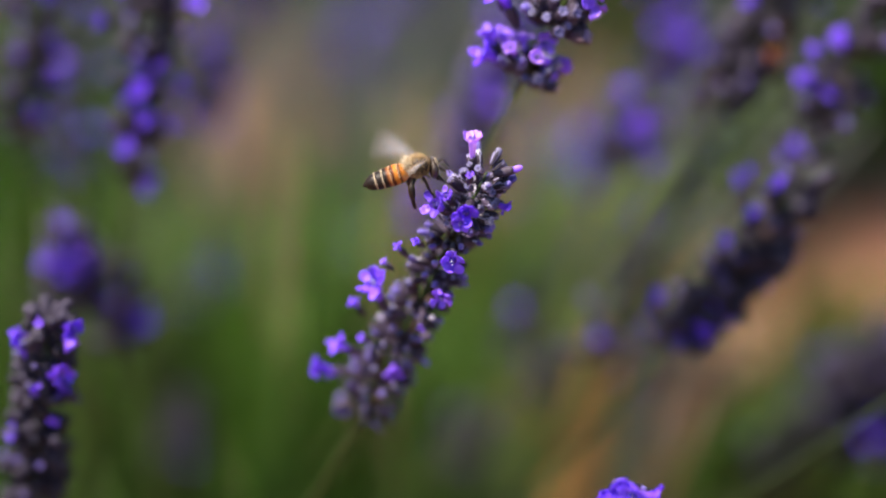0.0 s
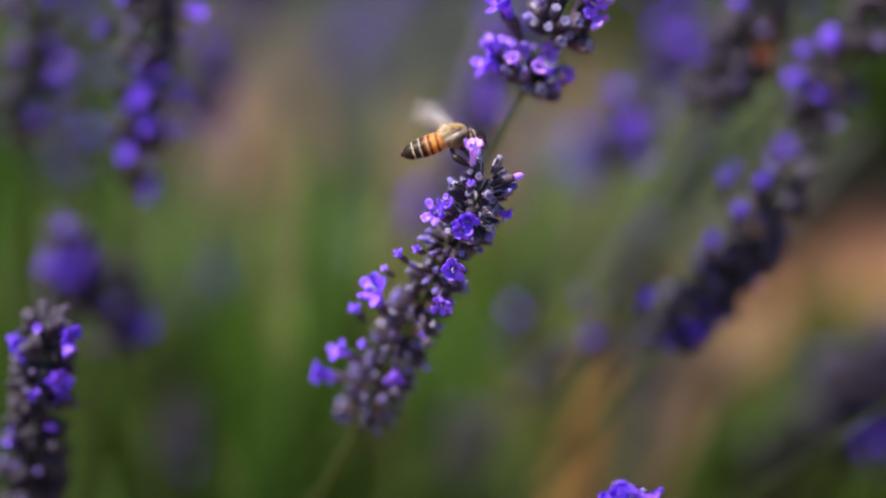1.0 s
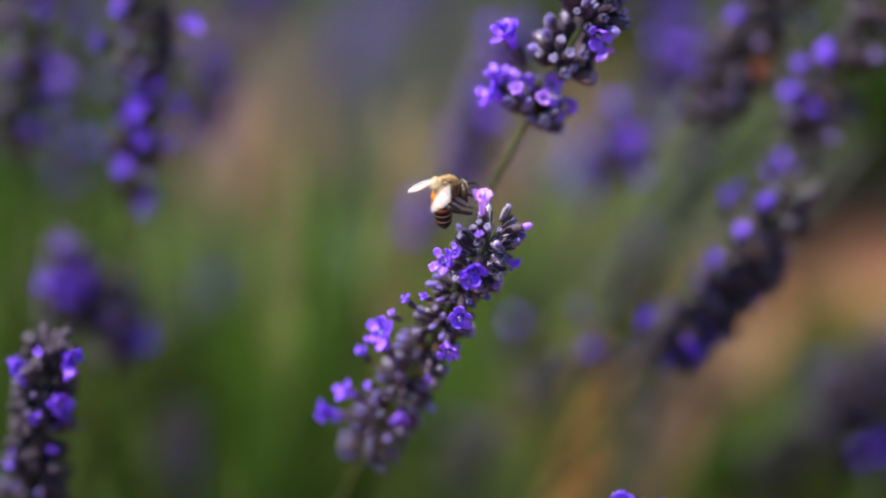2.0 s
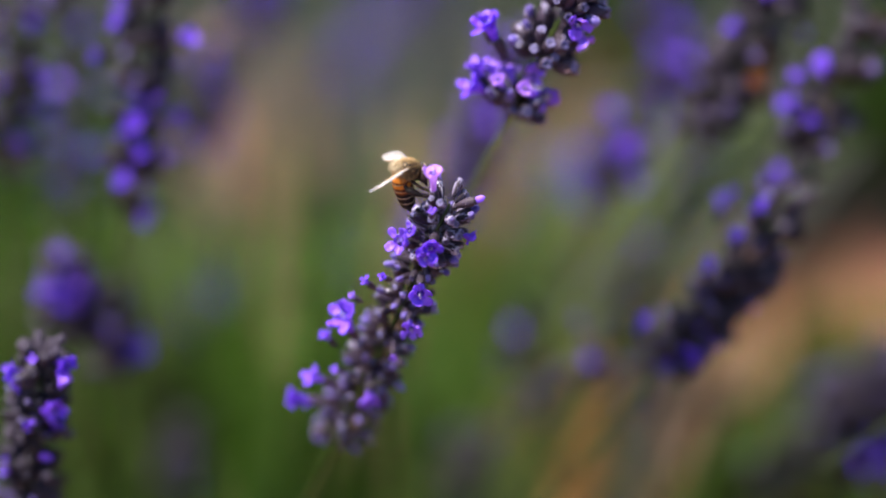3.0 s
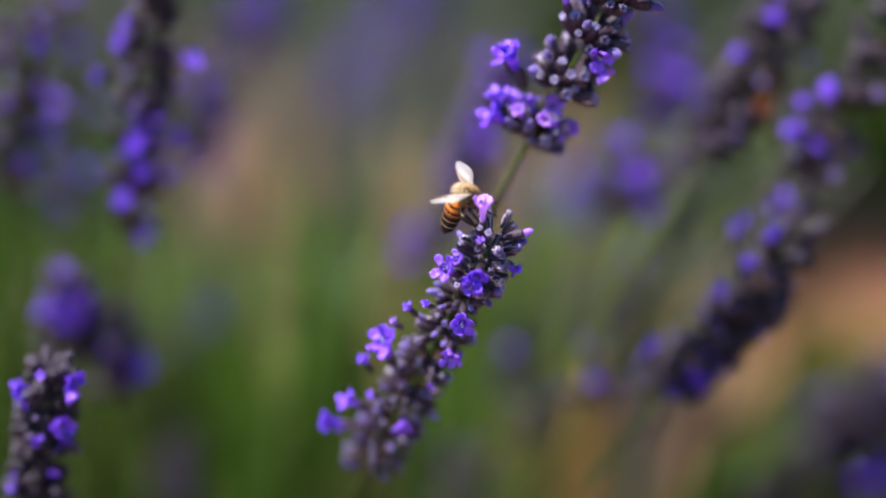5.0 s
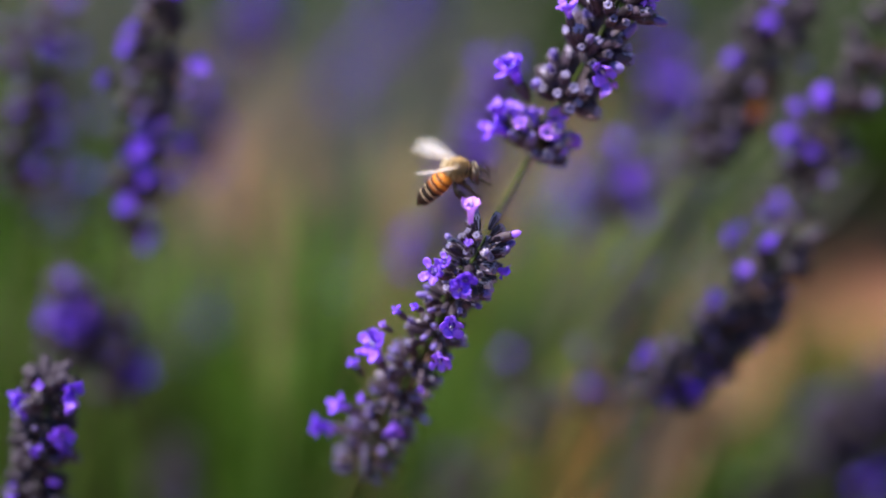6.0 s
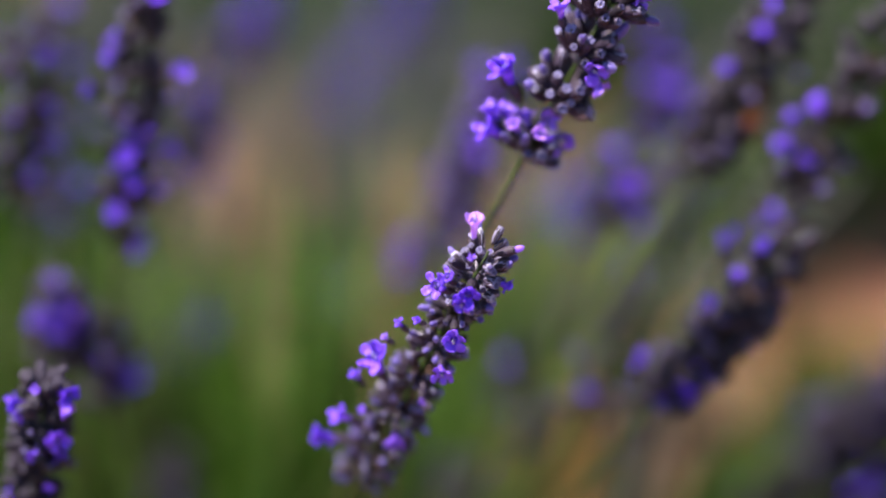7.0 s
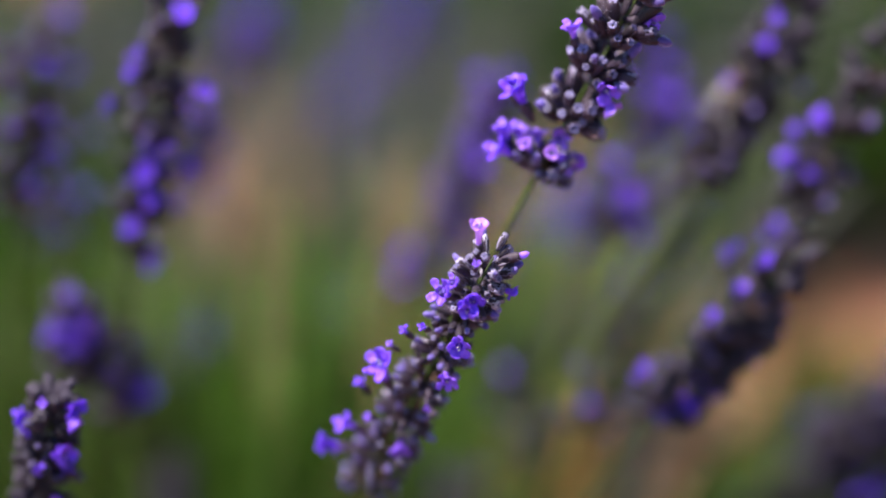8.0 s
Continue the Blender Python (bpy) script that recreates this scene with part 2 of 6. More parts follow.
# ---- lavender: its small pieces ----
def calyx_mesh(name, rng, sides, hairs, length=0.0044, width=0.00082, frost_glints=0):
    """A ribbed, downy tube with five blunt teeth at its mouth."""
    profile = [(0.0, 0.34), (0.08, 0.52), (0.26, 0.80), (0.50, 1.02), (0.74, 1.06), (0.90, 0.92), (1.0, 0.80)]
    verts, faces = [], []
    for h, w in profile:
        for k in range(sides):
            a = 2 * math.pi * k / sides
            r = width * w * (1 + 0.10 * math.cos(8 * a))
            z = length * h + (0.00045 * max(0.0, math.cos(5 * a)) if h == 1.0 else 0)
            verts.append(Vector((r * math.cos(a), r * math.sin(a), z)))
    for k in range(sides):
        a = 2 * math.pi * k / sides
        verts.append(Vector((0.26 * width * math.cos(a), 0.26 * width * math.sin(a), length * 0.93)))
    rings = len(profile) + 1
    for i in range(rings - 1):
        for k in range(sides):
            q = (k + 1) % sides
            faces.append((i * sides + k, i * sides + q, (i + 1) * sides + q, (i + 1) * sides + k))
    faces.append(tuple(range(sides - 1, -1, -1)))
    faces.append(tuple(range((rings - 1) * sides, rings * sides)))
    pieces = [(verts, faces, 0)]
    for _ in range(hairs):
        a, h = rng.uniform(0, 2 * math.pi), 1 - 0.8 * rng.random() ** 2.6
        out = Vector((math.cos(a), math.sin(a), 0))
        side = Vector((-math.sin(a), math.cos(a), 0))
        p = out * (width * (1.0 if h < 0.7 else 1.0 - 1.4 * (h - 0.7))) + Vector((0, 0, h * length))
        tip = p + out * rng.uniform(0.00010, 0.00030) + Vector((0, 0, rng.uniform(0, 0.0004))) + side * rng.uniform(-0.0002, 0.0002)
        w = 0.00005
        pieces.append(([p - side * w, p + side * w, p + Vector((0, 0, 2 * w)), tip], [(0, 1, 3), (1, 2, 3), (2, 0, 3)], 1))
    v, f, s = joined(pieces)
    # the mouth ring of downy calyxes gets the painted highlight
    for k in range(sides if hairs else 0):
        s[(len(profile) - 1) * sides + k] = 2
    # whole faces in the down's colour: woolly hair and painted white glints
    if frost_glints > 8:
        for i in range(1, len(profile) - 1):
            for k in range(0, sides, 4):
                s[i * sides + k] = 1
    if frost_glints:
        for i in range(frost_glints):
            s[(len(profile) - 2) * sides + i] = 1
            s[(len(profile) - 3) * sides + i] = 1 if i % 2 else 0
    return mesh(name, v, f, [CALYX if hairs else SHADED_CALYX, HAIR, RIM_HIGHLIGHT], s)


def petal_lobe(width, length, cup, steps=5, thick=0.00012):
    """One rounded petal lobe with a rim, growing from the origin along x, cupped upwards."""
    top, under = [], []
    for i in range(steps + 1):
        s = i / steps
        half = width * (0.34 + 0.66 * math.sin(math.pi * min(1, 0.12 + 0.62 * s))) * (1 if s < 0.85 else 0.72)
        for k in range(5):
            q = (k - 2) / 2
            x = length * s * (1 - 0.10 * q * q)
            z = cup * s * s + 0.18 * width * q * q - 0.12 * width * math.sin(3 * s + q)
            top.append(Vector((x, half * q, z)))
            under.append(Vector((x, half * q, z - thick)))
    faces = []
    count = len(top)
    for i in range(steps):
        for k in range(4):
            a = i * 5 + k
            faces.append((a, a + 5, a + 6, a + 1))
            faces.append((count + a, count + a + 1, count + a + 6, count + a + 5))
    edge = [k for k in range(5)] + [i * 5 + 4 for i in range(1, steps + 1)] + [steps * 5 + k for k in (3, 2, 1, 0)] + [i * 5 for i in range(steps - 1, 0, -1)]
    for a, b in zip(edge, edge[1:] + edge[:1]):
        faces.append((a, b, count + b, count + a))
    return top + under, faces


def flower_mesh(name, rng, flare=1.0, petal=None, lobes=1.0):
    """A two-lipped corolla: a narrow tube, two broad lobes above and three smaller ones below."""
    tube_len = 0.0042
    path = [(0, 0, -0.0012), (0, 0, 0.0006), (0.0001, 0, 0.002), (0.0002, 0, 0.0034), (0.0002, 0, tube_len)]
    v, f = tube(path, [0.0006, 0.00075, 0.00095, 0.0012, 0.00145], 10)
    pieces = [(v, f[:-1], 0)]
    v, f = tube([(0.0002, 0, tube_len - 0.0009), (0.0002, 0, tube_len - 0.0006)], [0.00085, 0.00095], 8)
    pieces.append((v, f, 1))
    for angle, width, length, lean in ((-30, 0.00140, 0.0030, 50), (30, 0.00140, 0.0028, 50), (108, 0.00105, 0.0023, 22), (180, 0.00118, 0.0025, 10), (252, 0.00105, 0.0023, 22)):
        lobe, faces = petal_lobe(width * rng.uniform(0.85, 1.2) * (1.3 if lobes < 1 else 1), lobes * length * rng.uniform(0.75, 1.2), 0.0011 * rng.uniform(-1.0, 1.2))
        for p in lobe:
            p.z += 0.00055 * noise.noise(p * 1300 + Vector((angle, 0, flare)))
            p.y += 0.00045 * noise.noise(p * 1100 + Vector((0, angle, flare)))
        a = angle + rng.uniform(-14, 14)
        m = (Matrix.Translation((0.0002, 0, tube_len - 0.0001)) @ Matrix.Rotation(radians(a), 4, "Z") @ Matrix.Translation((0.0011, 0, 0))
             @ Matrix.Rotation(radians(-(lean if flare > 0.72 else 56) / flare + rng.uniform(-16, 16)), 4, "Y"))
        pieces.append(([m @ p for p in lobe], faces, 0))
    for side in (-1, 1):
        v, f = tube([(0, 0.0003 * side, tube_len - 0.0008), (0.0002, 0.0004 * side, tube_len + 0.0003), (0.0004, 0.0004 * side, tube_len + 0.0008)], [0.0001, 0.00012, 0.00022], 5)
        pieces.append((v, f, 2))
    v, f, s = joined(pieces)
    return mesh(name, v, f, [petal or PETAL, FLOWER_EYE, HAIR], s)


def bud_mesh(name, length=0.0021, width=0.00068, skin=None):
    """A furled corolla that looks out of its calyx, with a pinched tip."""
    verts, faces, sides = [], [], 9
    for h, w in ((0, 0.6), (0.25, 0.85), (0.55, 1.05), (0.8, 0.9), (0.95, 0.5), (1.0, 0.12)):
        for k in range(sides):
            a = 2 * math.pi * k / sides
            r = width * w * (1 + 0.14 * math.cos(3 * a + 2 * h))
            verts.append(Vector((r * math.cos(a) + 0.0003 * h * h, r * math.sin(a), length * h - 0.0006)))
    for i in range(5):
        for k in range(sides):
            q = (k + 1) % sides
            faces.append((i * sides + k, i * sides + q, (i + 1) * sides + q, (i + 1) * sides + k))
    faces.append(tuple(range(5 * sides, 6 * sides)))
    return mesh(name, verts, faces, [skin or BUD])


def bract_mesh(name):
    lobe, faces = petal_lobe(0.0016, 0.0048, 0.0014, 4, 0.0001)
    m = Matrix.Rotation(radians(-55), 4, "Y")
    return mesh(name, [m @ p for p in lobe], faces, [BRACT])


dice = random.Random(7)
CALYXES = [calyx_mesh("calyx", dice, 16, 30, 0.0042 * k, 0.00086 * w, frost_glints) for k, w, frost_glints in ((1, 1, 0), (1.12, 0.94, 4), (0.88, 1.06, 0), (1.0, 0.9, 0), (0.95, 1.0, 2))]
FROST_GLINTED = [calyx_mesh("calyx", dice, 16, 80, 0.0042 * k, 0.00092, f) for k, f in ((1, 14), (1.1, 10), (0.9, 16))]
CALYXES_PLAIN = [calyx_mesh("calyx", dice, 8, 0, 0.0045 * k, 0.00096) for k in (1, 1.12, 0.9)]
FLOWERS = [flower_mesh("flower", dice, k) for k in (1.0, 1.35, 0.85, 1.1)]
trumpet = flower_mesh("flower", dice, 1.0, PALE_PETAL, 0.62)
trumpet.transform(Matrix.Diagonal((0.92, 0.92, 1.5, 1)))
PALE_FLOWERS = [trumpet, flower_mesh("flower", dice, 1.2, LILAC_PETAL), flower_mesh("flower", dice, 0.75), bud_mesh("bud", 0.0038, 0.00085, LILAC_PETAL)]
BUDS = [bud_mesh("bud"), bud_mesh("bud", 0.0027, 0.0006)]
BRACTS = [bract_mesh("bract")]


# ---- lavender stalks ----
def stalk(label, root, base, tip, tiers=8, seed=1, bloom=0.12, fine=False, flowers=(), bend=0.0, size=1.0, crown=1.0, group="lavender stalks", buds=0.35, per_tier=(8, 6), girth=0.0, skin=None, whorls=(), thin=1.0, frost=(0.72, 1.0, 0.6)):
    """A lavender stalk that stands at root and flowers between base and tip, in whorls of calyxes.
    flowers: (share of the spike, metres to the right of its axis, metres towards its front, lift, size, spin, pale or
    not) of single open flowers.
    whorls: (share of the spike, calyxes, degrees by which they spread, size) of each ring, where the whorls are set
    apart; below 0 they stand under the base.
    frost: from and up to which share of the spike, and how often, the calyxes carry white down and painted glints."""
    rng = random.Random(seed)
    root, base, tip = Vector(root), Vector(base) - Vector(root), Vector(tip) - Vector(root)
    thing = tagged(new("lavender_stalk"), label, "lavender", group)
    thing.matrix_basis = Matrix.Translation(root)
    axis = (tip - base).normalized()
    length = (tip - base).length
    front = Vector((0, -1, 0)) - axis * axis.dot(Vector((0, -1, 0)))
    front.normalize()
    right = axis.cross(front)
    sag = (Vector((0, 0, 1)) - axis * axis.z) * (bend * length)

    def on_axis(s):
        return base + axis * (length * s) + sag * (4 * s * (1 - s))

    path = bezier((0, 0, -0.01), (base.x * 0.25, base.y * 0.25, base.z * 0.45), base - axis * min(0.16, base.z * 0.4), base, 14)
    path += [on_axis(s) for s in (0.2, 0.4, 0.6, 0.8, 0.97)]
    radii = [0.00105 - 0.00035 * i / 14 for i in range(15)] + [0.00068, 0.00062, 0.00052, 0.0004, 0.0002]
    v, f = tube(path, [thin * q for q in radii], 8, 0, 0.10)
    part("stem", mesh("stem", v, f, [skin or STEM]), None, thing)
    cups = CALYXES if fine else CALYXES_PLAIN
    rings = whorls or [(0.9 * i / max(1, tiers - 1), round(per_tier[0] + (per_tier[1] - per_tier[0]) * i / max(1, tiers - 1)),
                        68 - 40 * (0.9 * i / max(1, tiers - 1)) ** 1.5, 1.0) for i in range(tiers)]
    for s, count, splay, full in rings:
        centre = on_axis(s) if s >= 0 else base + axis * (length * s)
        share = max(0.0, s)
        turn = rng.uniform(0, 6.3)
        for k in range(2 if share < 0.8 and splay > 58 else 0):
            a = turn + math.pi * k
            out = right * math.cos(a) + front * math.sin(a)
            at = Matrix.Translation(centre - axis * 0.0008 + out * 0.0005) @ Matrix((
                (out.x, axis.cross(out).x, axis.x, 0), (out.y, axis.cross(out).y, axis.y, 0), (out.z, axis.cross(out).z, axis.z, 0), (0, 0, 0, 1)))
            part("bract", BRACTS[0], None, thing, at=at)
        for k in range(count):
            a = turn + 2 * math.pi * (k + rng.uniform(-0.3, 0.3)) / count
            out = right * math.cos(a) + front * math.sin(a)
            tilt = radians(splay * (1 + (crown - 1) * share) + rng.uniform(-14, 14))
            way = (axis * math.cos(tilt) + out * math.sin(tilt)).normalized()
            at = centre + axis * rng.uniform(-0.0018, 0.0018) * (1.0 if fine else 1.5) + out * (0.0012 * size + girth * (1 - share) + 0.0016 * share * share * (crown - 1))
            grown = size * full * rng.uniform(0.78, 1.14) * (0.86 if fine else 1.0)
            spin = rng.uniform(0, 6.3)
            kind = FROST_GLINTED[rng.randrange(3)] if fine and frost[0] <= share <= frost[1] and rng.random() < frost[2] else cups[rng.randrange(len(cups))]
            part("calyx", kind, None, thing, at=along(way, at, spin, grown))
            mouth = at + way * (0.0038 * grown)
            luck = rng.random()
            if luck < bloom:
                part("flower", FLOWERS[rng.randrange(4)], None, thing, at=along(way + axis * rng.uniform(0, 0.4), mouth, spin, size * rng.uniform(0.75, 1.0) * (1.0 if fine else 0.66)))
            elif luck < bloom + buds:
                part("bud", BUDS[rng.randrange(2)], None, thing, at=along(way, mouth, spin, size * rng.uniform(0.75, 1.1)))
    for s, aside, ahead, lift, span, spin, pale in flowers:
        out = right * aside + front * ahead
        way = (out.normalized() * math.cos(radians(lift)) + axis * math.sin(radians(lift))).normalized()
        mouth = on_axis(s) + out - way * (0.0042 * span)
        cup = min(size, 0.35 + 0.8 * span)
        part("calyx", cups[0], None, thing, at=along(way, mouth - way * (0.0037 * cup), spin, cup))
        shape = PALE_FLOWERS[pale - 1] if pale else FLOWERS[rng.randrange(4)]
        part("bud" if pale == 4 else "flower", shape, None, thing, at=along(way, mouth, radians(spin), span))
    return thing


# ---- the ground and what grows low on it ----
def ground_sheet():
    """Bare soil, finely uneven near the plants and flat out to the horizon."""
    near = [-1.2 + 0.03 * i for i in range(97)]
    xs = [-3000, -300, -40, -8, -3] + near + [3, 8, 40, 300, 3000]
    ys = [-3000, -300, -40, -8, -3] + [y + 0.5 for y in near] + [4, 9, 40, 300, 3000]
    verts, faces = [], []
    for y in ys:
        for x in xs:
            close = abs(x) < 1.25 and abs(y - 0.5) < 1.25
            z = 0.012 * noise.noise((x * 6, y * 6, 0)) + 0.007 * noise.noise((x * 21, y * 21, 3)) if close else 0.0
            verts.append((x, y, z - 0.004))
    w = len(xs)
    for j in range(len(ys) - 1):
        for i in range(w - 1):
            faces.append((j * w + i, j * w + i + 1, (j + 1) * w + i + 1, (j + 1) * w + i))
    ob = new("ground", mesh("ground", verts, faces, [SOIL]))
    return tagged(ob, "dry reddish soil between the lavender plants", "soil", kind="structure")


def stones(count, seed):
    rng = random.Random(seed)
    pieces = []
    for _ in range(count):
        at = Vector((rng.uniform(-0.5, 0.6), rng.uniform(0.2, 1.5), 0.002))
        r = rng.uniform(0.003, 0.010)
        v = []
        for z, w in ((-0.4, 0.7), (0.1, 1.0), (0.55, 0.72), (0.75, 0.3)):
            for k in range(7):
                a = 2 * math.pi * k / 7
                q = r * w * rng.uniform(0.8, 1.2)
                v.append(at + Vector((q * math.cos(a), q * math.sin(a), r * z)))
        f = [(i * 7 + k, i * 7 + (k + 1) % 7, (i + 1) * 7 + (k + 1) % 7, (i + 1) * 7 + k) for i in range(3) for k in range(7)]
        f.append(tuple(range(21, 28)))
        pieces.append((v, f, 0))
    v, f, s = joined(pieces)
    return tagged(new("gravel", mesh("gravel", v, f, [STONE])), "small pale stones strewn over the soil", "gravel", kind="stuff")


def blade(at, way, length, width, curl, rng):
    """A narrow leaf, folded along its middle, that bends over towards its tip."""
    way = way.normalized()
    side = way.cross(Vector((rng.uniform(-1, 1), rng.uniform(-1, 1), 0.3))).normalized()
    up = side.cross(way)
    v = []
    for i in range(5):
        s = i / 4
        c = at + way * (length * s) + up * (curl * length * s * s)
        w = width * (0.45 + 1.1 * s - 1.5 * s * s) if i < 4 else width * 0.04
        v += [c - side * w + up * (0.4 * w), c, c + side * w + up * (0.4 * w)]
    f = []
    for i in range(4):
        a = i * 3
        f += [(a, a + 1, a + 4, a + 3), (a + 1, a + 2, a + 5, a + 4)]
    return v, f


def bush(label, x, y, radius, height, leaves, seed, material=None, spikes=0, length=(0.025, 0.055), width=0.0016):
    """The leafy cushion of a lavender plant: woody twigs from its foot, set with narrow leaves; spikes: distant flower heads over it."""
    rng = random.Random(seed)
    thing = tagged(new("lavender_bush"), label, "lavender bush", "lavender plants")
    thing.matrix_basis = Matrix.Translation((x, y, 0))
    twigs, foliage = [], []
    count = max(8, leaves // 28)
    for _ in range(count):
        a, out = rng.uniform(0, 2 * math.pi), radius * math.sqrt(rng.random())
        top = Vector((out * math.cos(a), out * math.sin(a), height * (1 - 0.55 * (out / radius) ** 2) * rng.uniform(0.65, 1.0)))
        path = bezier((0.15 * top.x, 0.15 * top.y, -0.006), (0.4 * top.x, 0.4 * top.y, 0.3 * top.z), (0.9 * top.x, 0.9 * top.y, 0.6 * top.z), top, 5)
        v, f = tube(path, [0.0022, 0.0018, 0.0014, 0.0012, 0.001, 0.0008], 5)
        twigs.append((v, f, 0))
        for _ in range(28):
            s = rng.uniform(0.25, 1.0)
            i = min(4, int(s * 5))
            at = path[i].lerp(path[i + 1], s * 5 - i)
            way = Vector((rng.gauss(0, 0.6), rng.gauss(0, 0.6), rng.uniform(0.4, 1.3)))
            v, f = blade(at, way, rng.uniform(*length), width * rng.uniform(0.7, 1.3), rng.uniform(-0.3, 0.3), rng)
            foliage.append((v, f, 0))
    v, f, s = joined(twigs)
    tagged(part("brushwood", mesh("brushwood", v, f, [STEM]), None, thing, "thin woody green shoots"), kind="stuff")
    v, f, s = joined(foliage)
    tagged(part("foliage", mesh("foliage", v, f, [material or LEAF]), None, thing, "narrow green leaves"), kind="stuff")
    if spikes:
        heads, cups = [], []
        for _ in range(spikes):
            a, out = rng.uniform(0, 2 * math.pi), radius * rng.uniform(0.1, 1.3)
            foot = Vector((0.3 * out * math.cos(a), 0.3 * out * math.sin(a), height * 0.4))
            top = Vector((out * math.cos(a), out * math.sin(a), height + rng.uniform(0.06, 0.18)))
            path = bezier(foot, foot.lerp(top, 0.3) + Vector((0, 0, 0.05)), top - Vector((0.02, 0, 0.06)), top, 6)
            v, f = tube(path, [0.0011, 0.001, 0.0009, 0.0009, 0.0008, 0.0007, 0.0004], 5)
            heads.append((v, f, 0))
            d = (path[6] - path[5]).normalized()
            for tier in range(6):
                for k in range(5):
                    w = 1.26 * k + 0.6 * tier
                    o = Vector((math.cos(w), math.sin(w), 0))
                    p = top - d * (0.034 * (1 - tier / 5.5)) + o * 0.001
                    e = p + (o * 0.7 + d * 0.7) * rng.uniform(0.004, 0.0065)
                    v, f = tube([p, p.lerp(e, 0.5), e], [0.0009, 0.0014, 0.0007], 5)
                    heads.append((v, f, 1 if rng.random() < 0.55 else 2))
        v, f, s = joined(heads)
        tagged(part("flower_heads", mesh("flower_heads", v, f, [STEM, CALYX, PETAL], s), None, thing, "violet flower heads on thin stems"), kind="stuff")
    return thing


def stems(label, low, high, spread, count, seed, material, thick=0.0009):
    """A loose sheaf of bare stems that stands on the ground and leans from low to high."""
    rng = random.Random(seed)
    low, high = Vector(low), Vector(high)
    way = high - low
    root = Vector((low.x - 0.35 * way.x, low.y - 0.35 * way.y, 0))
    sheaf = tagged(new("stem_sheaf"), label, "plant stems", "sheaves of bare stems")
    sheaf.matrix_basis = Matrix.Translation(root)
    for _ in range(count):
        off = Vector((rng.gauss(0, spread), rng.gauss(0, spread), 0))
        top = high + off * 1.2 + way * rng.uniform(-0.45, 0.1)
        path = bezier(off * 0.6 + Vector((0, 0, -0.004)), off + (low - root) * 0.6, low - root + off, top - root, 9)
        v, f = tube(path, [thick * (1.1 - 0.06 * i) for i in range(10)], 6)
        part("stem", mesh("stem", v, f, [material]), None, sheaf)
    return sheaf


def straw(label, x, y, radius, blades, seed, height=0.12, lean=(0.25, 0.1), fan=0.06, dry=STRAW):
    """A tuft of dry grass."""
    rng = random.Random(seed)
    pieces = []
    for _ in range(blades):
        a, out = rng.uniform(0, 2 * math.pi), radius * math.sqrt(rng.random())
        at = Vector((out * math.cos(a), out * math.sin(a), -0.003))
        way = Vector((rng.gauss(lean[0], fan), rng.gauss(lean[1], fan), 1))
        v, f = blade(at, way, height * rng.uniform(0.5, 1.1), 0.002, rng.uniform(-0.08, 0.08), rng)
        pieces.append((v, f, 0))
    v, f, s = joined(pieces)
    ob = new("dry_grass", mesh("dry_grass", v, f, [dry]))
    ob.matrix_basis = Matrix.Translation((x, y, 0))
    return tagged(ob, label, "dry grass", kind="stuff")


# ---- honeybee ----
def ball(centre, size, across=16, rings=10, wobble=0.0, rng=None):
    verts, faces = [], []
    for i in range(rings + 1):
        t = math.pi * i / rings
        for k in range(across):
            a = 2 * math.pi * k / across
            q = 1 + (rng.uniform(-wobble, wobble) if rng else 0)
            verts.append(Vector((centre[0] + size[0] * q * math.cos(t), centre[1] + size[1] * q * math.sin(t) * math.cos(a), centre[2] + size[2] * q * math.sin(t) * math.sin(a))))
    for i in range(rings):
        for k in range(across):
            q = (k + 1) % across
            faces.append((i * across + k, i * across + q, (i + 1) * across + q, (i + 1) * across + k))
    return verts, faces


def fur_on(centre, size, count, length, rng, back=0.3, width=0.00005, keep=None):
    """Single hairs that stand on an egg-shaped body."""
    pieces = []
    while len(pieces) < count:
        n = Vector((rng.gauss(0, 1), rng.gauss(0, 1), rng.gauss(0, 1))).normalized()
        if keep and not keep(n):
            continue
        p = Vector((centre[0] + size[0] * n.x, centre[1] + size[1] * n.y, centre[2] + size[2] * n.z))
        side = n.cross(Vector((rng.uniform(-1, 1), rng.uniform(-1, 1), rng.uniform(-1, 1)))).normalized()
        over = n.cross(side)
        tip = p + n * (length * rng.uniform(0.6, 1.1)) + Vector((-back * length, 0, 0)) + side * rng.uniform(-0.2, 0.2) * length
        pieces.append(([p - side * width, p + side * width, p + over * (1.6 * width), tip], [(0, 1, 3), (1, 2, 3), (2, 0, 3)], 0))
    return joined(pieces)


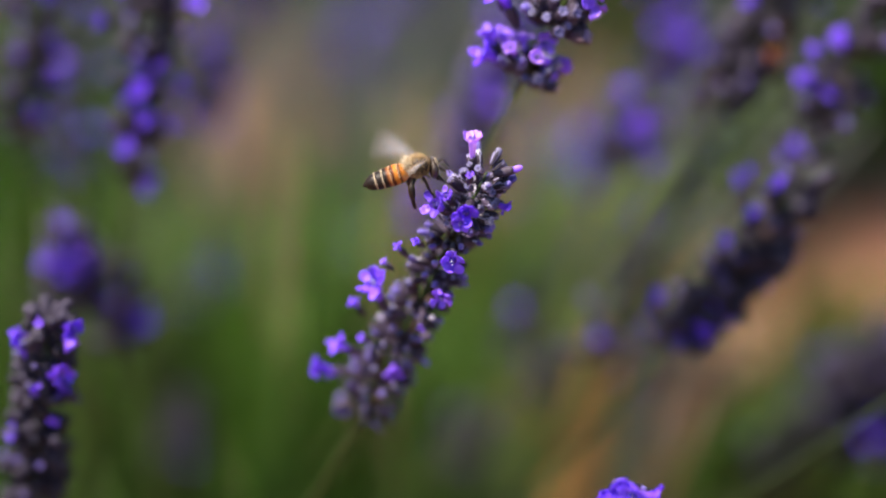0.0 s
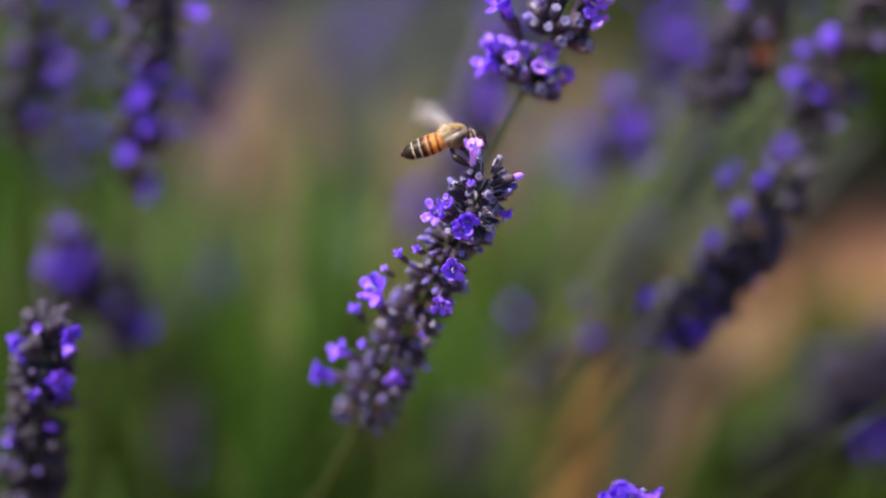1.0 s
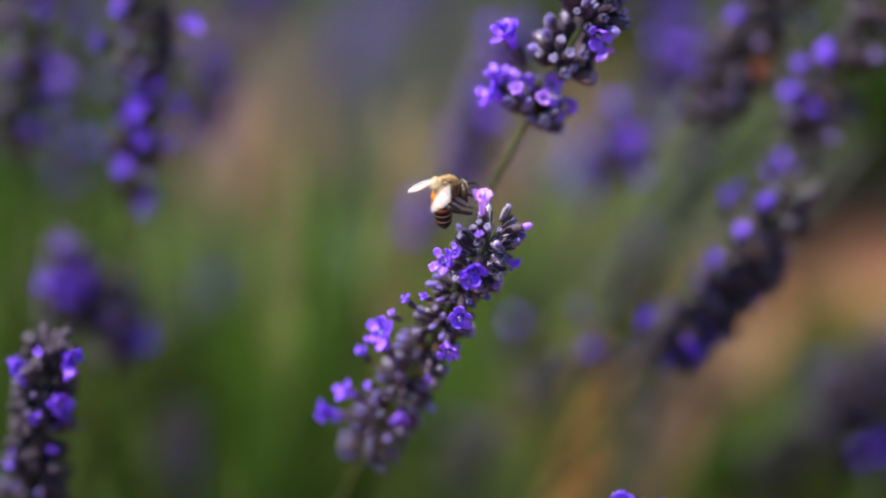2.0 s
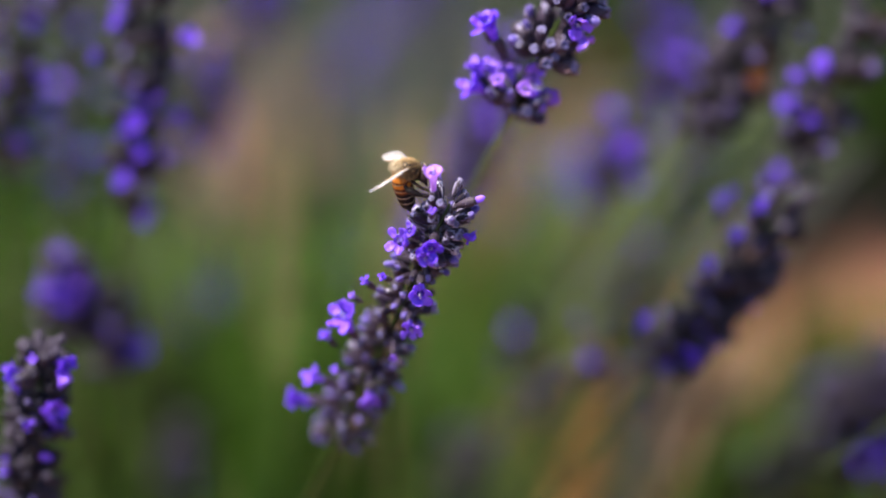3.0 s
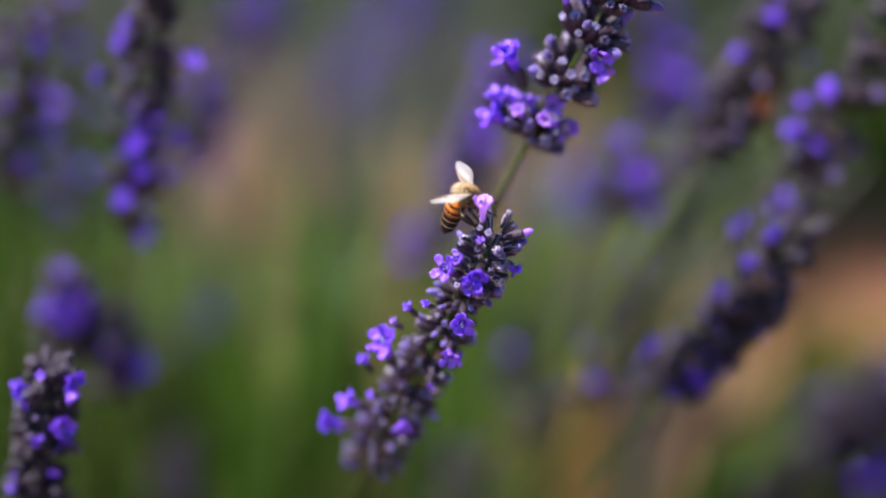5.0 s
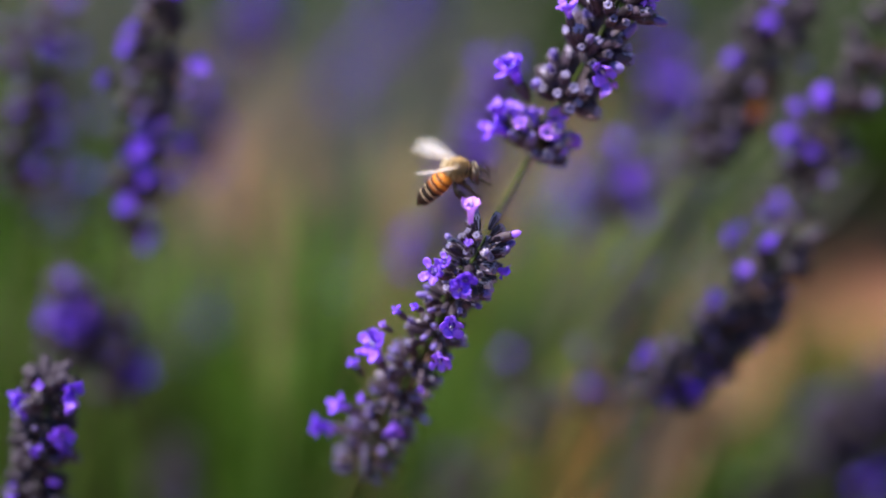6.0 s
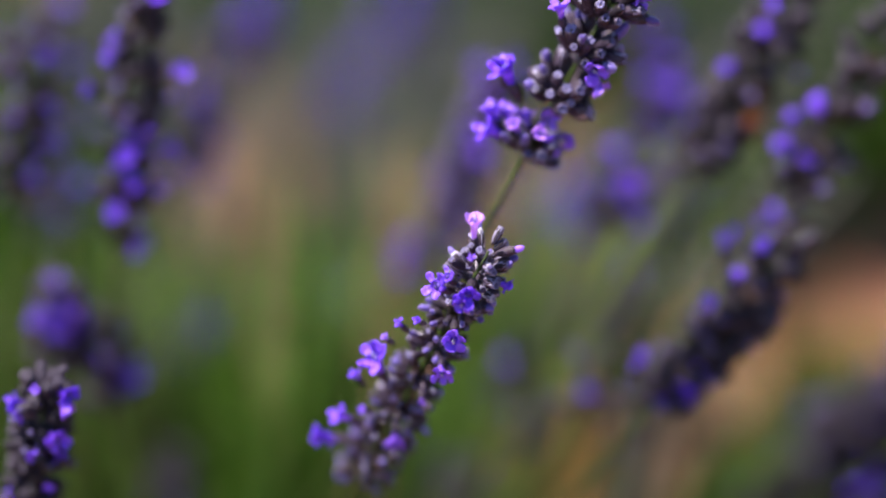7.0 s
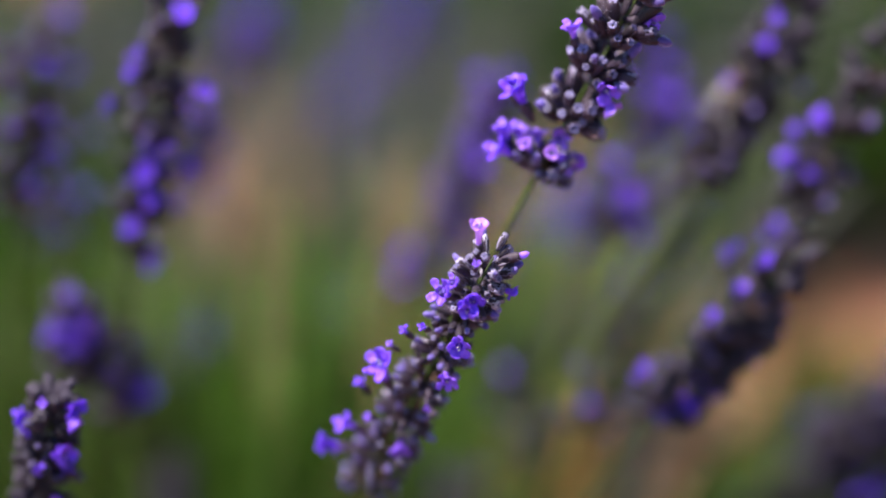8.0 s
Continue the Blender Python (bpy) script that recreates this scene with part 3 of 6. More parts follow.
def wing_mesh(name, length, width, veins):
    """A wing from its root at the origin back along -x: a thin skin with a stiff leading edge (towards +y) and veins."""
    lead, trail = [], []
    n = 14
    for i in range(n + 1):
        s = i / n
        lead.append(Vector((-length * s, width * (0.16 + 0.22 * math.sin(math.pi * min(1, 0.9 * s))) * (1 - 0.9 * max(0, s - 0.82) / 0.18), 0)))
        trail.append(Vector((-length * s, -width * 0.75 * math.sin(math.pi * (0.06 + 0.90 * s) ** 1.5) - width * 0.03, 0)))
    verts, faces = [], []
    for i in range(n + 1):
        for k in range(5):
            p = lead[i].lerp(trail[i], k / 4)
            p.z = 0.018 * length * math.sin(5 * i / n + 2.2 * k)
            verts.append(p)
    top = len(verts)
    verts += [v - Vector((0, 0, 0.00003)) for v in verts]
    for i in range(n):
        for k in range(4):
            a = i * 5 + k
            faces.append((a, a + 1, a + 6, a + 5))
            faces.append((top + a, top + a + 5, top + a + 6, top + a + 1))
    pieces = [(verts, faces, 0)]
    v, f = tube([p + Vector((0, 0, 0.018 * length * math.sin(5 * i / n))) for i, p in enumerate(lead)], [0.00009 - 0.000004 * i for i in range(n + 1)], 5)
    pieces.append((v, f, 1))
    for k in veins:
        row = [lead[i].lerp(trail[i], k / 4) + Vector((0, 0, 0.018 * length * math.sin(5 * i / n + 2.2 * k) + 0.00001)) for i in range(0, 11)]
        v, f = tube(row, [0.000032 - 0.000002 * i for i in range(11)], 4)
        pieces.append((v, f, 1))
    for i in (4, 7, 9):
        row = [lead[i].lerp(trail[i + 1], q) + Vector((0, 0, 0.00004)) for q in (0.0, 0.3, 0.6)]
        v, f = tube(row, [0.00002, 0.00002, 0.000015], 4)
        pieces.append((v, f, 1))
    v, f, s = joined(pieces)
    return mesh(name, v, f, [WING, VEIN], s)


def leg_mesh(name, joints, radii, bristles, rng):
    """Thigh, shin and foot of a leg from the hip at the origin, with bristles on the shin."""
    pieces = []
    path = []
    rs = []
    for i in range(len(joints) - 1):
        a, b = Vector(joints[i]), Vector(joints[i + 1])
        for s in (0.0, 0.25, 0.6, 0.95):
            path.append(a.lerp(b, s))
            rs.append(radii[i] * (0.72, 1.05, 1.0, 0.68)[(0.0, 0.25, 0.6, 0.95).index(s)])
    path.append(Vector(joints[-1]))
    rs.append(radii[-1] * 0.4)
    v, f = tube(path, rs, 8)
    pieces.append((v, f, 0))
    for _ in range(bristles):
        i = rng.randrange(3, len(path) - 2)
        p = path[i].lerp(path[i + 1], rng.random())
        n = Vector((rng.gauss(0, 1), rng.gauss(0, 1), rng.gauss(0, 0.4))).normalized()
        q = p + n * (rs[i] * 0.9)
        e = q + n * 0.00022 + Vector((0, 0, -0.0002))
        w = Vector((0.00003, 0, 0.00002))
        pieces.append(([q - w, q + w, q + Vector((0, 0.00004, 0)), e], [(0, 1, 3), (1, 2, 3), (2, 0, 3)], 0))
    v, f, s = joined(pieces)
    return mesh(name, v, f, [CHITIN], s)


HIPS = {"front": (0.0016, 0.0007, -0.0014), "middle": (0.0002, 0.0009, -0.0017), "hind": (-0.0011, 0.0009, -0.0015)}
WING_ROOTS = {"fore": (0.0004, 0.0012, 0.0012), "hind": (-0.0006, 0.0012, 0.0010)}


def honeybee(label, seed=3):
    """A worker bee about 12.5 mm long; x runs forwards, z up, the origin in the middle of its thorax."""
    rng = random.Random(seed)
    bee = tagged(new("honeybee"), label, "bee", "honeybees")
    v, f = ball((0, 0, 0), (0.00195, 0.00165, 0.00165), 18, 12, 0.02, rng)
    thorax = part("thorax", mesh("thorax", v, f, [CHITIN]), None, bee, "dark thorax under golden fur")
    v, f, s = fur_on((0, 0, 0), (0.00186, 0.00158, 0.00158), 1700, 0.00062, rng, 0.4)
    part("fur", mesh("fur", v, f, [FUR]), None, thorax, "dense golden-brown fur")
    v, f, s = fur_on((-0.0013, 0, 0.0006), (0.0010, 0.0014, 0.0011), 240, 0.00055, rng, 0.9, keep=lambda n: n.z > -0.2)
    part("fur", mesh("fur", v, f, [PALE_FUR]), None, thorax, "pale tuft of fur at the waist")

    v, f = ball((0.0028, 0, -0.00035), (0.0008, 0.00165, 0.00155), 16, 10, 0.01, rng)
    head = part("head", mesh("head", v, f, [CHITIN]), None, bee, "dark head", Matrix.Translation((-0.0005, 0, -0.0003)) @ pose(0, 0, 0, 0, 12, 0))
    v, f, s = fur_on((0.0028, 0, -0.0002), (0.0008, 0.0013, 0.0015), 90, 0.00026, rng, 0.1, keep=lambda n: abs(n.y) < 0.5 and n.x > 0.2)
    part("fur", mesh("fur", v, f, [PALE_FUR]), None, head, "short pale hair on the face")
    for side in (-1, 1):
        v, f = ball((0.0029, 0.00135 * side, -0.0002), (0.00062, 0.00048, 0.00118), 14, 10)
        part("eye", mesh("eye", v, f, [EYE]), None, head, "glossy dark compound eye")
        v, f = tube([(0.0034, 0.0004 * side, 0.0002), (0.0043, 0.0008 * side, 0.0007), (0.0048, 0.0010 * side, 0.0002), (0.0054, 0.0012 * side, -0.0009)],
                    [0.00012, 0.00011, 0.00013, 0.0001], 6)
        part("antenna", mesh("antenna", v, f, [CHITIN]), None, head, "bent dark antenna")
    v, f = tube([(0.0031, 0, -0.0014), (0.0034, 0, -0.0021), (0.0036, 0, -0.0027)], [0.00045, 0.00035, 0.0002], 8)
    part("proboscis", mesh("proboscis", v, f, [CHITIN]), None, head)

    waist = (-0.0017, 0, -0.0001)
    core = [(0.0, 0.0007), (0.0006, 0.0012), (0.002, 0.0014), (0.004, 0.0012), (0.0056, 0.00075), (0.0064, 0.0003)]
    v, f = tube([(-x, 0, -0.0003 - 0.03 * x) for x, r in core], [r * 0.92 for x, r in core], 14)
    abdomen = part("abdomen", mesh("abdomen", v, f, [CHITIN]), None, bee, "dark belly under banded plates", Matrix.Translation(waist))
    shape = [(0.0, 0.0008), (0.0006, 0.0013), (0.0013, 0.00152), (0.0024, 0.00162), (0.0035, 0.00156), (0.0046, 0.00142), (0.0056, 0.00128), (0.0063, 0.00102), (0.0067, 0.00072), (0.0069, 0.0003)]
    shape = [(1.06 * x, 1.02 * r) for x, r in shape]
    starts = [0.0001, 0.0014, 0.0027, 0.0040, 0.0052, 0.0062]
    for i, x0 in enumerate(starts):
        x1 = (starts + [0.00745])[i + 1] + 0.00022
        verts, faces = [], []
        for j in range(7):
            x = x0 + (x1 - x0) * j / 6
            r = float(np.interp(x, [p[0] for p in shape], [p[1] for p in shape])) + 0.00005 + 0.00009 * (j / 6) * (1 if i < 5 else 0)
            for k in range(20):
                a = 2 * math.pi * k / 20
                verts.append(Vector((-(x - x0), r * math.cos(a), r * 0.94 * math.sin(a) - 0.03 * x)))
        for j in range(6):
            for k in range(20):
                q = (k + 1) % 20
                faces.append((j * 20 + k, j * 20 + q, (j + 1) * 20 + q, (j + 1) * 20 + k))
        faces.append(tuple(range(120, 140)))
        part("plate", mesh("plate", verts, faces, [PLATES[i]]), None, abdomen, ("amber plate", "amber plate with a dark edge", "amber and black plate", "black plate with a cream band", "black plate with a pale band", "black tail plate")[i],
             Matrix.Translation((-x0, 0, -0.0003)))
        if 1 <= i <= 4:
            r = float(np.interp(x0 + 0.0002, [p[0] for p in shape], [p[1] for p in shape]))
            pieces = []
            for _ in range(60):
                a = rng.uniform(0.15, math.pi - 0.15)
                n = Vector((0, math.cos(a), math.sin(a)))
                p = Vector((-x0 - rng.uniform(0.0, 0.00028), n.y * r, n.z * r * 0.94 - 0.03 * x0 - 0.0003)) + n * 0.00008
                e = p + n * 0.00010 + Vector((-0.00024, 0, 0))
                t = Vector((0, -n.z, n.y)) * 0.00004
                pieces.append(([p - t, p + t, p + n * 0.00005, e], [(0, 1, 3), (1, 2, 3), (2, 0, 3)], 0))
            v, f, s = joined(pieces)
            part("fringe", mesh("fringe", v, f, [PALE_FUR]), None, abdomen, "fringe of pale hair")

    for side, word in ((-1, "right"), (1, "left")):
        for kind, length, width, veins in (("fore", 0.0080, 0.0021, (1, 2, 3)), ("hind", 0.0056, 0.0015, (1, 2))):
            x, y, z = WING_ROOTS[kind]
            me = wing_mesh(kind + "_wing", length, width, veins)
            if side > 0:
                for vert in me.vertices:
                    vert.co.y = -vert.co.y
                me.flip_normals()
            part(kind + "_wing", me, None, bee, "clear veined wing", wing_pose(kind, side, 30, 15))
    for kind, joints, radii in (
            ("front", [(0, 0, 0), (0.0009, 0.0006, -0.0004), (0.0015, 0.0009, -0.0017), (0.0022, 0.0009, -0.0027)], [0.00028, 0.00024, 0.00013]),
            ("middle", [(0, 0, 0), (0.0003, 0.0009, -0.0006), (0.0004, 0.0013, -0.0022), (0.0009, 0.0013, -0.0036)], [0.00032, 0.00027, 0.00014]),
            ("hind", [(0, 0, 0), (-0.0006, 0.0009, -0.0010), (-0.0003, 0.0011, -0.0033), (0.0002, 0.0011, -0.0050)], [0.00038, 0.00058, 0.00034])):
        for side in (-1, 1):
            me = leg_mesh(kind + "_leg", [(x, y * side, z) for x, y, z in joints], radii, 60, rng)
            part(kind + "_leg", me, None, bee, "dark jointed leg with bristles", leg_pose(kind, side, 0, 0))
    return bee


def wing_pose(kind, side, spread, lift, twist=0):
    """A wing swung out from the body by spread, raised by lift and turned about its own length by twist, in degrees. side: 1 for the left wings, -1 for the right."""
    x, y, z = WING_ROOTS[kind]
    return Matrix.Translation((x, y * side, z)) @ pose(0, 0, 0, lift * side, 0, 0) @ pose(0, 0, 0, twist * side, 0, -spread * side)


def leg_pose(kind, side, forward, out):
    """A leg swung forwards and outwards at the hip, in degrees."""
    x, y, z = HIPS[kind]
    return Matrix.Translation((x, y * side, z)) @ pose(0, 0, 0, out * side, -forward, 0)


def piece(bee, name, which=0):
    """The parts of a bee by name; of a pair the right one comes first."""
    return sorted((o for o in bee.children if o.name.split(".")[0] == name), key=lambda o: o.name)[which]


# ---- the place ----
ground_sheet()
stones(260, 5)
bush("dense green lavender cushion with narrow leaves", -0.08, 0.12, 0.15, 0.14, 3600, 301)
bush("low green lavender plant with narrow leaves", -0.116, 0.218, 0.04, 0.1, 600, 401, LEAF, length=(0.030, 0.055), width=0.0018)
bush("low green lavender plant with narrow leaves", -0.092, 0.238, 0.035, 0.1, 600, 402, LEAF, length=(0.030, 0.055), width=0.0018)
bush("brightened green lavender shoots with narrow leaves", -0.037, 0.249, 0.035, 0.1, 600, 403, BRIGHTENED_LEAF, length=(0.030, 0.055), width=0.0018)
bush("brightened green lavender shoots with narrow leaves", -0.014, 0.238, 0.035, 0.1, 600, 404, BRIGHTENED_LEAF, length=(0.030, 0.055), width=0.0018)
bush("brightened green lavender shoots with narrow leaves", 0.003, 0.251, 0.03, 0.09, 600, 405, BRIGHTENED_LEAF, length=(0.027, 0.050), width=0.0018)
bush("low green lavender plant with narrow leaves", -0.062, 0.211, 0.04, 0.11, 700, 408, LEAF, length=(0.033, 0.061), width=0.0018)
bush("low green lavender plant with narrow leaves", -0.029, 0.204, 0.04, 0.1, 800, 409, LEAF, length=(0.030, 0.055), width=0.0018)
bush("low green lavender plant with narrow leaves", -0.004, 0.199, 0.035, 0.1, 700, 410, LEAF, length=(0.030, 0.055), width=0.0018)
bush("low green lavender plant with narrow leaves", -0.099, 0.199, 0.04, 0.1, 600, 411, LEAF, length=(0.030, 0.055), width=0.0018)
bush("low green lavender plant with narrow leaves", 0.088, 0.217, 0.028, 0.08, 550, 413, LEAF, length=(0.024, 0.044), width=0.0018)
bush("low green lavender plant with narrow leaves", 0.115, 0.240, 0.028, 0.08, 500, 414, LEAF, length=(0.024, 0.044), width=0.0018)
bush("low green lavender plant with narrow leaves", 0.131, 0.261, 0.025, 0.08, 450, 415, LEAF, length=(0.024, 0.044), width=0.0018)
bush("low green lavender plant with narrow leaves", 0.116, 0.249, 0.018, 0.08, 350, 416, LEAF, length=(0.024, 0.044), width=0.0018)
bush("low green lavender plant with narrow leaves", -0.130, 0.298, 0.04, 0.1, 600, 419, LEAF, length=(0.030, 0.055), width=0.0018)
bush("low green lavender plant with narrow leaves", -0.093, 0.285, 0.025, 0.08, 400, 420, LEAF, length=(0.024, 0.044), width=0.0018)
bush("low green lavender plant with narrow leaves", -0.107, 0.272, 0.035, 0.09, 500, 421, LEAF, length=(0.027, 0.050), width=0.0018)
bush("low green lavender plant with narrow leaves", -0.135, 0.361, 0.04, 0.1, 500, 422, LEAF, length=(0.030, 0.055), width=0.0018)
bush("grey-green lavender plant with narrow leaves", -0.126, 0.360, 0.03, 0.09, 400, 423, GREY_LEAF, length=(0.027, 0.050), width=0.0018)
bush("grey-green lavender plant with narrow leaves", -0.108, 0.404, 0.025, 0.09, 400, 424, GREY_LEAF, length=(0.027, 0.050), width=0.0018)
bush("grey-green lavender plant with narrow leaves", -0.017, 0.365, 0.026, 0.11, 500, 425, GREY_LEAF, length=(0.033, 0.061), width=0.0018)
bush("grey-green lavender plant with narrow leaves", -0.032, 0.344, 0.018, 0.1, 350, 426, GREY_LEAF, length=(0.030, 0.055), width=0.0018)
bush("brightened green lavender shoots with narrow leaves", -0.019, 0.331, 0.03, 0.09, 500, 427, BRIGHTENED_LEAF, length=(0.027, 0.050), width=0.0018)
bush("brightened green lavender shoots with narrow leaves", -0.022, 0.304, 0.028, 0.09, 500, 428, BRIGHTENED_LEAF, length=(0.027, 0.050), width=0.0018)
bush("brightened green lavender shoots with narrow leaves", -0.015, 0.289, 0.03, 0.09, 500, 429, BRIGHTENED_LEAF, length=(0.027, 0.050), width=0.0018)
bush("brightened green lavender shoots with narrow leaves", -0.034, 0.293, 0.025, 0.1, 450, 430, BRIGHTENED_LEAF, length=(0.030, 0.055), width=0.0018)
bush("grey-green lavender plant with narrow leaves", -0.043, 0.320, 0.024, 0.11, 450, 431, GREY_LEAF, length=(0.033, 0.061), width=0.0018)
bush("grey-green lavender plant with narrow leaves", -0.050, 0.305, 0.018, 0.11, 350, 432, GREY_LEAF, length=(0.033, 0.061), width=0.0018)
bush("grey-green lavender plant with narrow leaves", -0.042, 0.361, 0.02, 0.1, 350, 433, GREY_LEAF, length=(0.030, 0.055), width=0.0018)
bush("brightened green lavender shoots with narrow leaves", -0.046, 0.295, 0.02, 0.09, 350, 434, BRIGHTENED_LEAF, length=(0.027, 0.050), width=0.0018)
bush("brightened green lavender shoots with narrow leaves", -0.055, 0.298, 0.018, 0.1, 300, 435, BRIGHTENED_LEAF, length=(0.030, 0.055), width=0.0018)
bush("brightened green lavender shoots with narrow leaves", -0.060, 0.270, 0.02, 0.1, 350, 436, BRIGHTENED_LEAF, length=(0.030, 0.055), width=0.0018)
bush("brightened green lavender shoots with narrow leaves", 0.021, 0.319, 0.018, 0.1, 300, 437, BRIGHTENED_LEAF, length=(0.030, 0.055), width=0.0018)
bush("brightened green lavender shoots with narrow leaves", 0.039, 0.298, 0.016, 0.1, 300, 438, BRIGHTENED_LEAF, length=(0.030, 0.055), width=0.0018)
bush("grey-green lavender plant with narrow leaves", -0.024, 0.414, 0.03, 0.11, 600, 439, GREY_LEAF, length=(0.033, 0.061), width=0.0018)
bush("low green lavender plant with narrow leaves", -0.046, 0.459, 0.04, 0.1, 600, 440, LEAF, length=(0.030, 0.055), width=0.0018)
bush("grey-green lavender plant with narrow leaves", -0.092, 0.447, 0.04, 0.1, 600, 441, GREY_LEAF, length=(0.030, 0.055), width=0.0018)
bush("grey-green lavender plant with narrow leaves", -0.140, 0.447, 0.04, 0.1, 600, 442, GREY_LEAF, length=(0.030, 0.055), width=0.0018)
bush("grey-green lavender plant with narrow leaves", 0.003, 0.431, 0.035, 0.1, 500, 443, GREY_LEAF, length=(0.030, 0.055), width=0.0018)
bush("brightened green lavender shoots with narrow leaves", 0.013, 0.301, 0.025, 0.09, 450, 444, BRIGHTENED_LEAF, length=(0.027, 0.050), width=0.0018)
bush("grey-green lavender plant with narrow leaves", 0.031, 0.301, 0.025, 0.09, 450, 445, GREY_LEAF, length=(0.027, 0.050), width=0.0018)
bush("brightened green lavender shoots with narrow leaves", 0.050, 0.328, 0.025, 0.09, 450, 446, BRIGHTENED_LEAF, length=(0.027, 0.050), width=0.0018)
bush("brightened green lavender shoots with narrow leaves", 0.025, 0.272, 0.02, 0.09, 400, 448, BRIGHTENED_LEAF, length=(0.027, 0.050), width=0.0018)
bush("brightened green lavender shoots with narrow leaves", 0.063, 0.337, 0.016, 0.09, 300, 449, BRIGHTENED_LEAF, length=(0.027, 0.050), width=0.0018)
bush("low green lavender plant with narrow leaves", 0.016, 0.243, 0.02, 0.1, 350, 450, LEAF, length=(0.030, 0.055), width=0.0018)
bush("low green lavender plant with narrow leaves", 0.061, 0.435, 0.035, 0.1, 500, 451, LEAF, length=(0.030, 0.055), width=0.0018)
bush("grey-green lavender plant with narrow leaves", 0.106, 0.424, 0.035, 0.1, 600, 452, GREY_LEAF, length=(0.030, 0.055), width=0.0018)
bush("low green lavender plant with narrow leaves", 0.151, 0.439, 0.035, 0.1, 500, 453, LEAF, length=(0.030, 0.055), width=0.0018)
bush("grey-green lavender plant with narrow leaves", 0.126, 0.463, 0.04, 0.1, 600, 454, GREY_LEAF, length=(0.030, 0.055), width=0.0018)
bush("low green lavender plant with narrow leaves", 0.125, 0.260, 0.03, 0.07, 450, 457, LEAF, length=(0.021, 0.039), width=0.0018)
bush("low green lavender plant with narrow leaves", 0.113, 0.245, 0.03, 0.05, 500, 458, LEAF, length=(0.015, 0.028), width=0.0018)
bush("low green lavender plant with narrow leaves", 0.133, 0.272, 0.03, 0.05, 450, 459, LEAF, length=(0.015, 0.028), width=0.0018)
bush("low green lavender plant with narrow leaves", 0.096, 0.230, 0.03, 0.05, 450, 460, LEAF, length=(0.015, 0.028), width=0.0018)
bush("low green lavender plant with narrow leaves", -0.146, 0.508, 0.045, 0.1, 600, 461, LEAF, length=(0.030, 0.055), width=0.0018)
bush("low green lavender plant with narrow leaves", -0.092, 0.508, 0.045, 0.1, 600, 462, LEAF, length=(0.030, 0.055), width=0.0018)
bush("low green lavender plant with narrow leaves", -0.039, 0.513, 0.045, 0.1, 600, 463, LEAF, length=(0.030, 0.055), width=0.0018)
bush("low green lavender plant with narrow leaves", 0.014, 0.517, 0.045, 0.1, 600, 464, LEAF, length=(0.030, 0.055), width=0.0018)
bush("low green lavender plant with narrow leaves", 0.068, 0.517, 0.045, 0.1, 600, 465, LEAF, length=(0.030, 0.055), width=0.0018)
bush("grey-green lavender plant with narrow leaves", 0.121, 0.513, 0.045, 0.1, 600, 466, GREY_LEAF, length=(0.030, 0.055), width=0.0018)
bush("low green lavender plant with narrow leaves", 0.163, 0.496, 0.045, 0.1, 600, 467, LEAF, length=(0.030, 0.055), width=0.0018)
bush("grey-green lavender plant with narrow leaves", 0.045, 0.471, 0.04, 0.1, 500, 468, GREY_LEAF, length=(0.030, 0.055), width=0.0018)
bush("low green lavender plant with narrow leaves", 0.089, 0.459, 0.035, 0.1, 500, 469, LEAF, length=(0.030, 0.055), width=0.0018)
bush("low green lavender plant with narrow leaves", -0.009, 0.467, 0.04, 0.1, 500, 470, LEAF, length=(0.030, 0.055), width=0.0018)
row_bush = bush("lavender bush in flower in the next row", -0.20, 0.95, 0.16, 0.18, 2200, 306, spikes=60)
bush("lavender bush in flower in the next row", 0.18, 1.0, 0.16, 0.18, 2200, 307, spikes=60)
bush("lavender bush in flower in the next row", 0.55, 0.85, 0.16, 0.18, 2200, 308, spikes=60)
bush("lavender bush in flower in the next row", -0.55, 0.85, 0.16, 0.18, 2200, 309, spikes=60)
for x, turn in ((-1.45, 40), (-1.02, 110), (0.98, 200), (1.40, 290)):
    copy_thing(row_bush, pose(x, 0.88, 0, 0, 0, turn))
# the pale leaning tufts are added to stand in for tan soil patches
straw("tuft of dry pale grass that leans over", -0.058, 0.415, 0.004, 12, 801, 0.326, (0.06, -1.0))
straw("tuft of dry pale grass that leans over", -0.058, 0.402, 0.004, 15, 802, 0.315, (0.06, -1.0))
straw("tuft of dry pale grass that leans over", -0.057, 0.389, 0.004, 16, 803, 0.303, (0.06, -1.0))
straw("tuft of dry pale grass that leans over", 0.012, 0.396, 0.005, 31, 807, 0.310, (0.06, -1.0))
straw("tuft of dry pale grass that leans over", 0.015, 0.381, 0.005, 33, 808, 0.297, (0.06, -1.0))
straw("tuft of dry pale grass that leans over", 0.018, 0.368, 0.004, 7, 809, 0.285, (0.06, -1.0))
straw("small tuft of golden dry grass", 0.020, 0.283, 0.003, 40, 810, 0.255, (0.06, -1.0), dry=GOLD_STRAW)
straw("tuft of dry pale grass that leans over", 0.059, 0.314, 0.005, 26, 811, 0.239, (0.06, -1.0))

stems("sheaf of dry straw-coloured stems", (-0.0455, 0.1657, 0.1078), (-0.0346, 0.2049, 0.1818), 0.0043, 3, 900, STRAW, 0.001)
stems("sheaf of bare green lavender stems", (-0.0269, 0.1182, 0.1448), (-0.0198, 0.1523, 0.2114), 0.0078, 20, 901, LEAF, 0.0011)
stems("sheaf of bare green lavender stems", (-0.0354, 0.1107, 0.1514), (-0.0296, 0.1368, 0.2065), 0.0051, 12, 902, BRIGHTENED_LEAF, 0.0009)
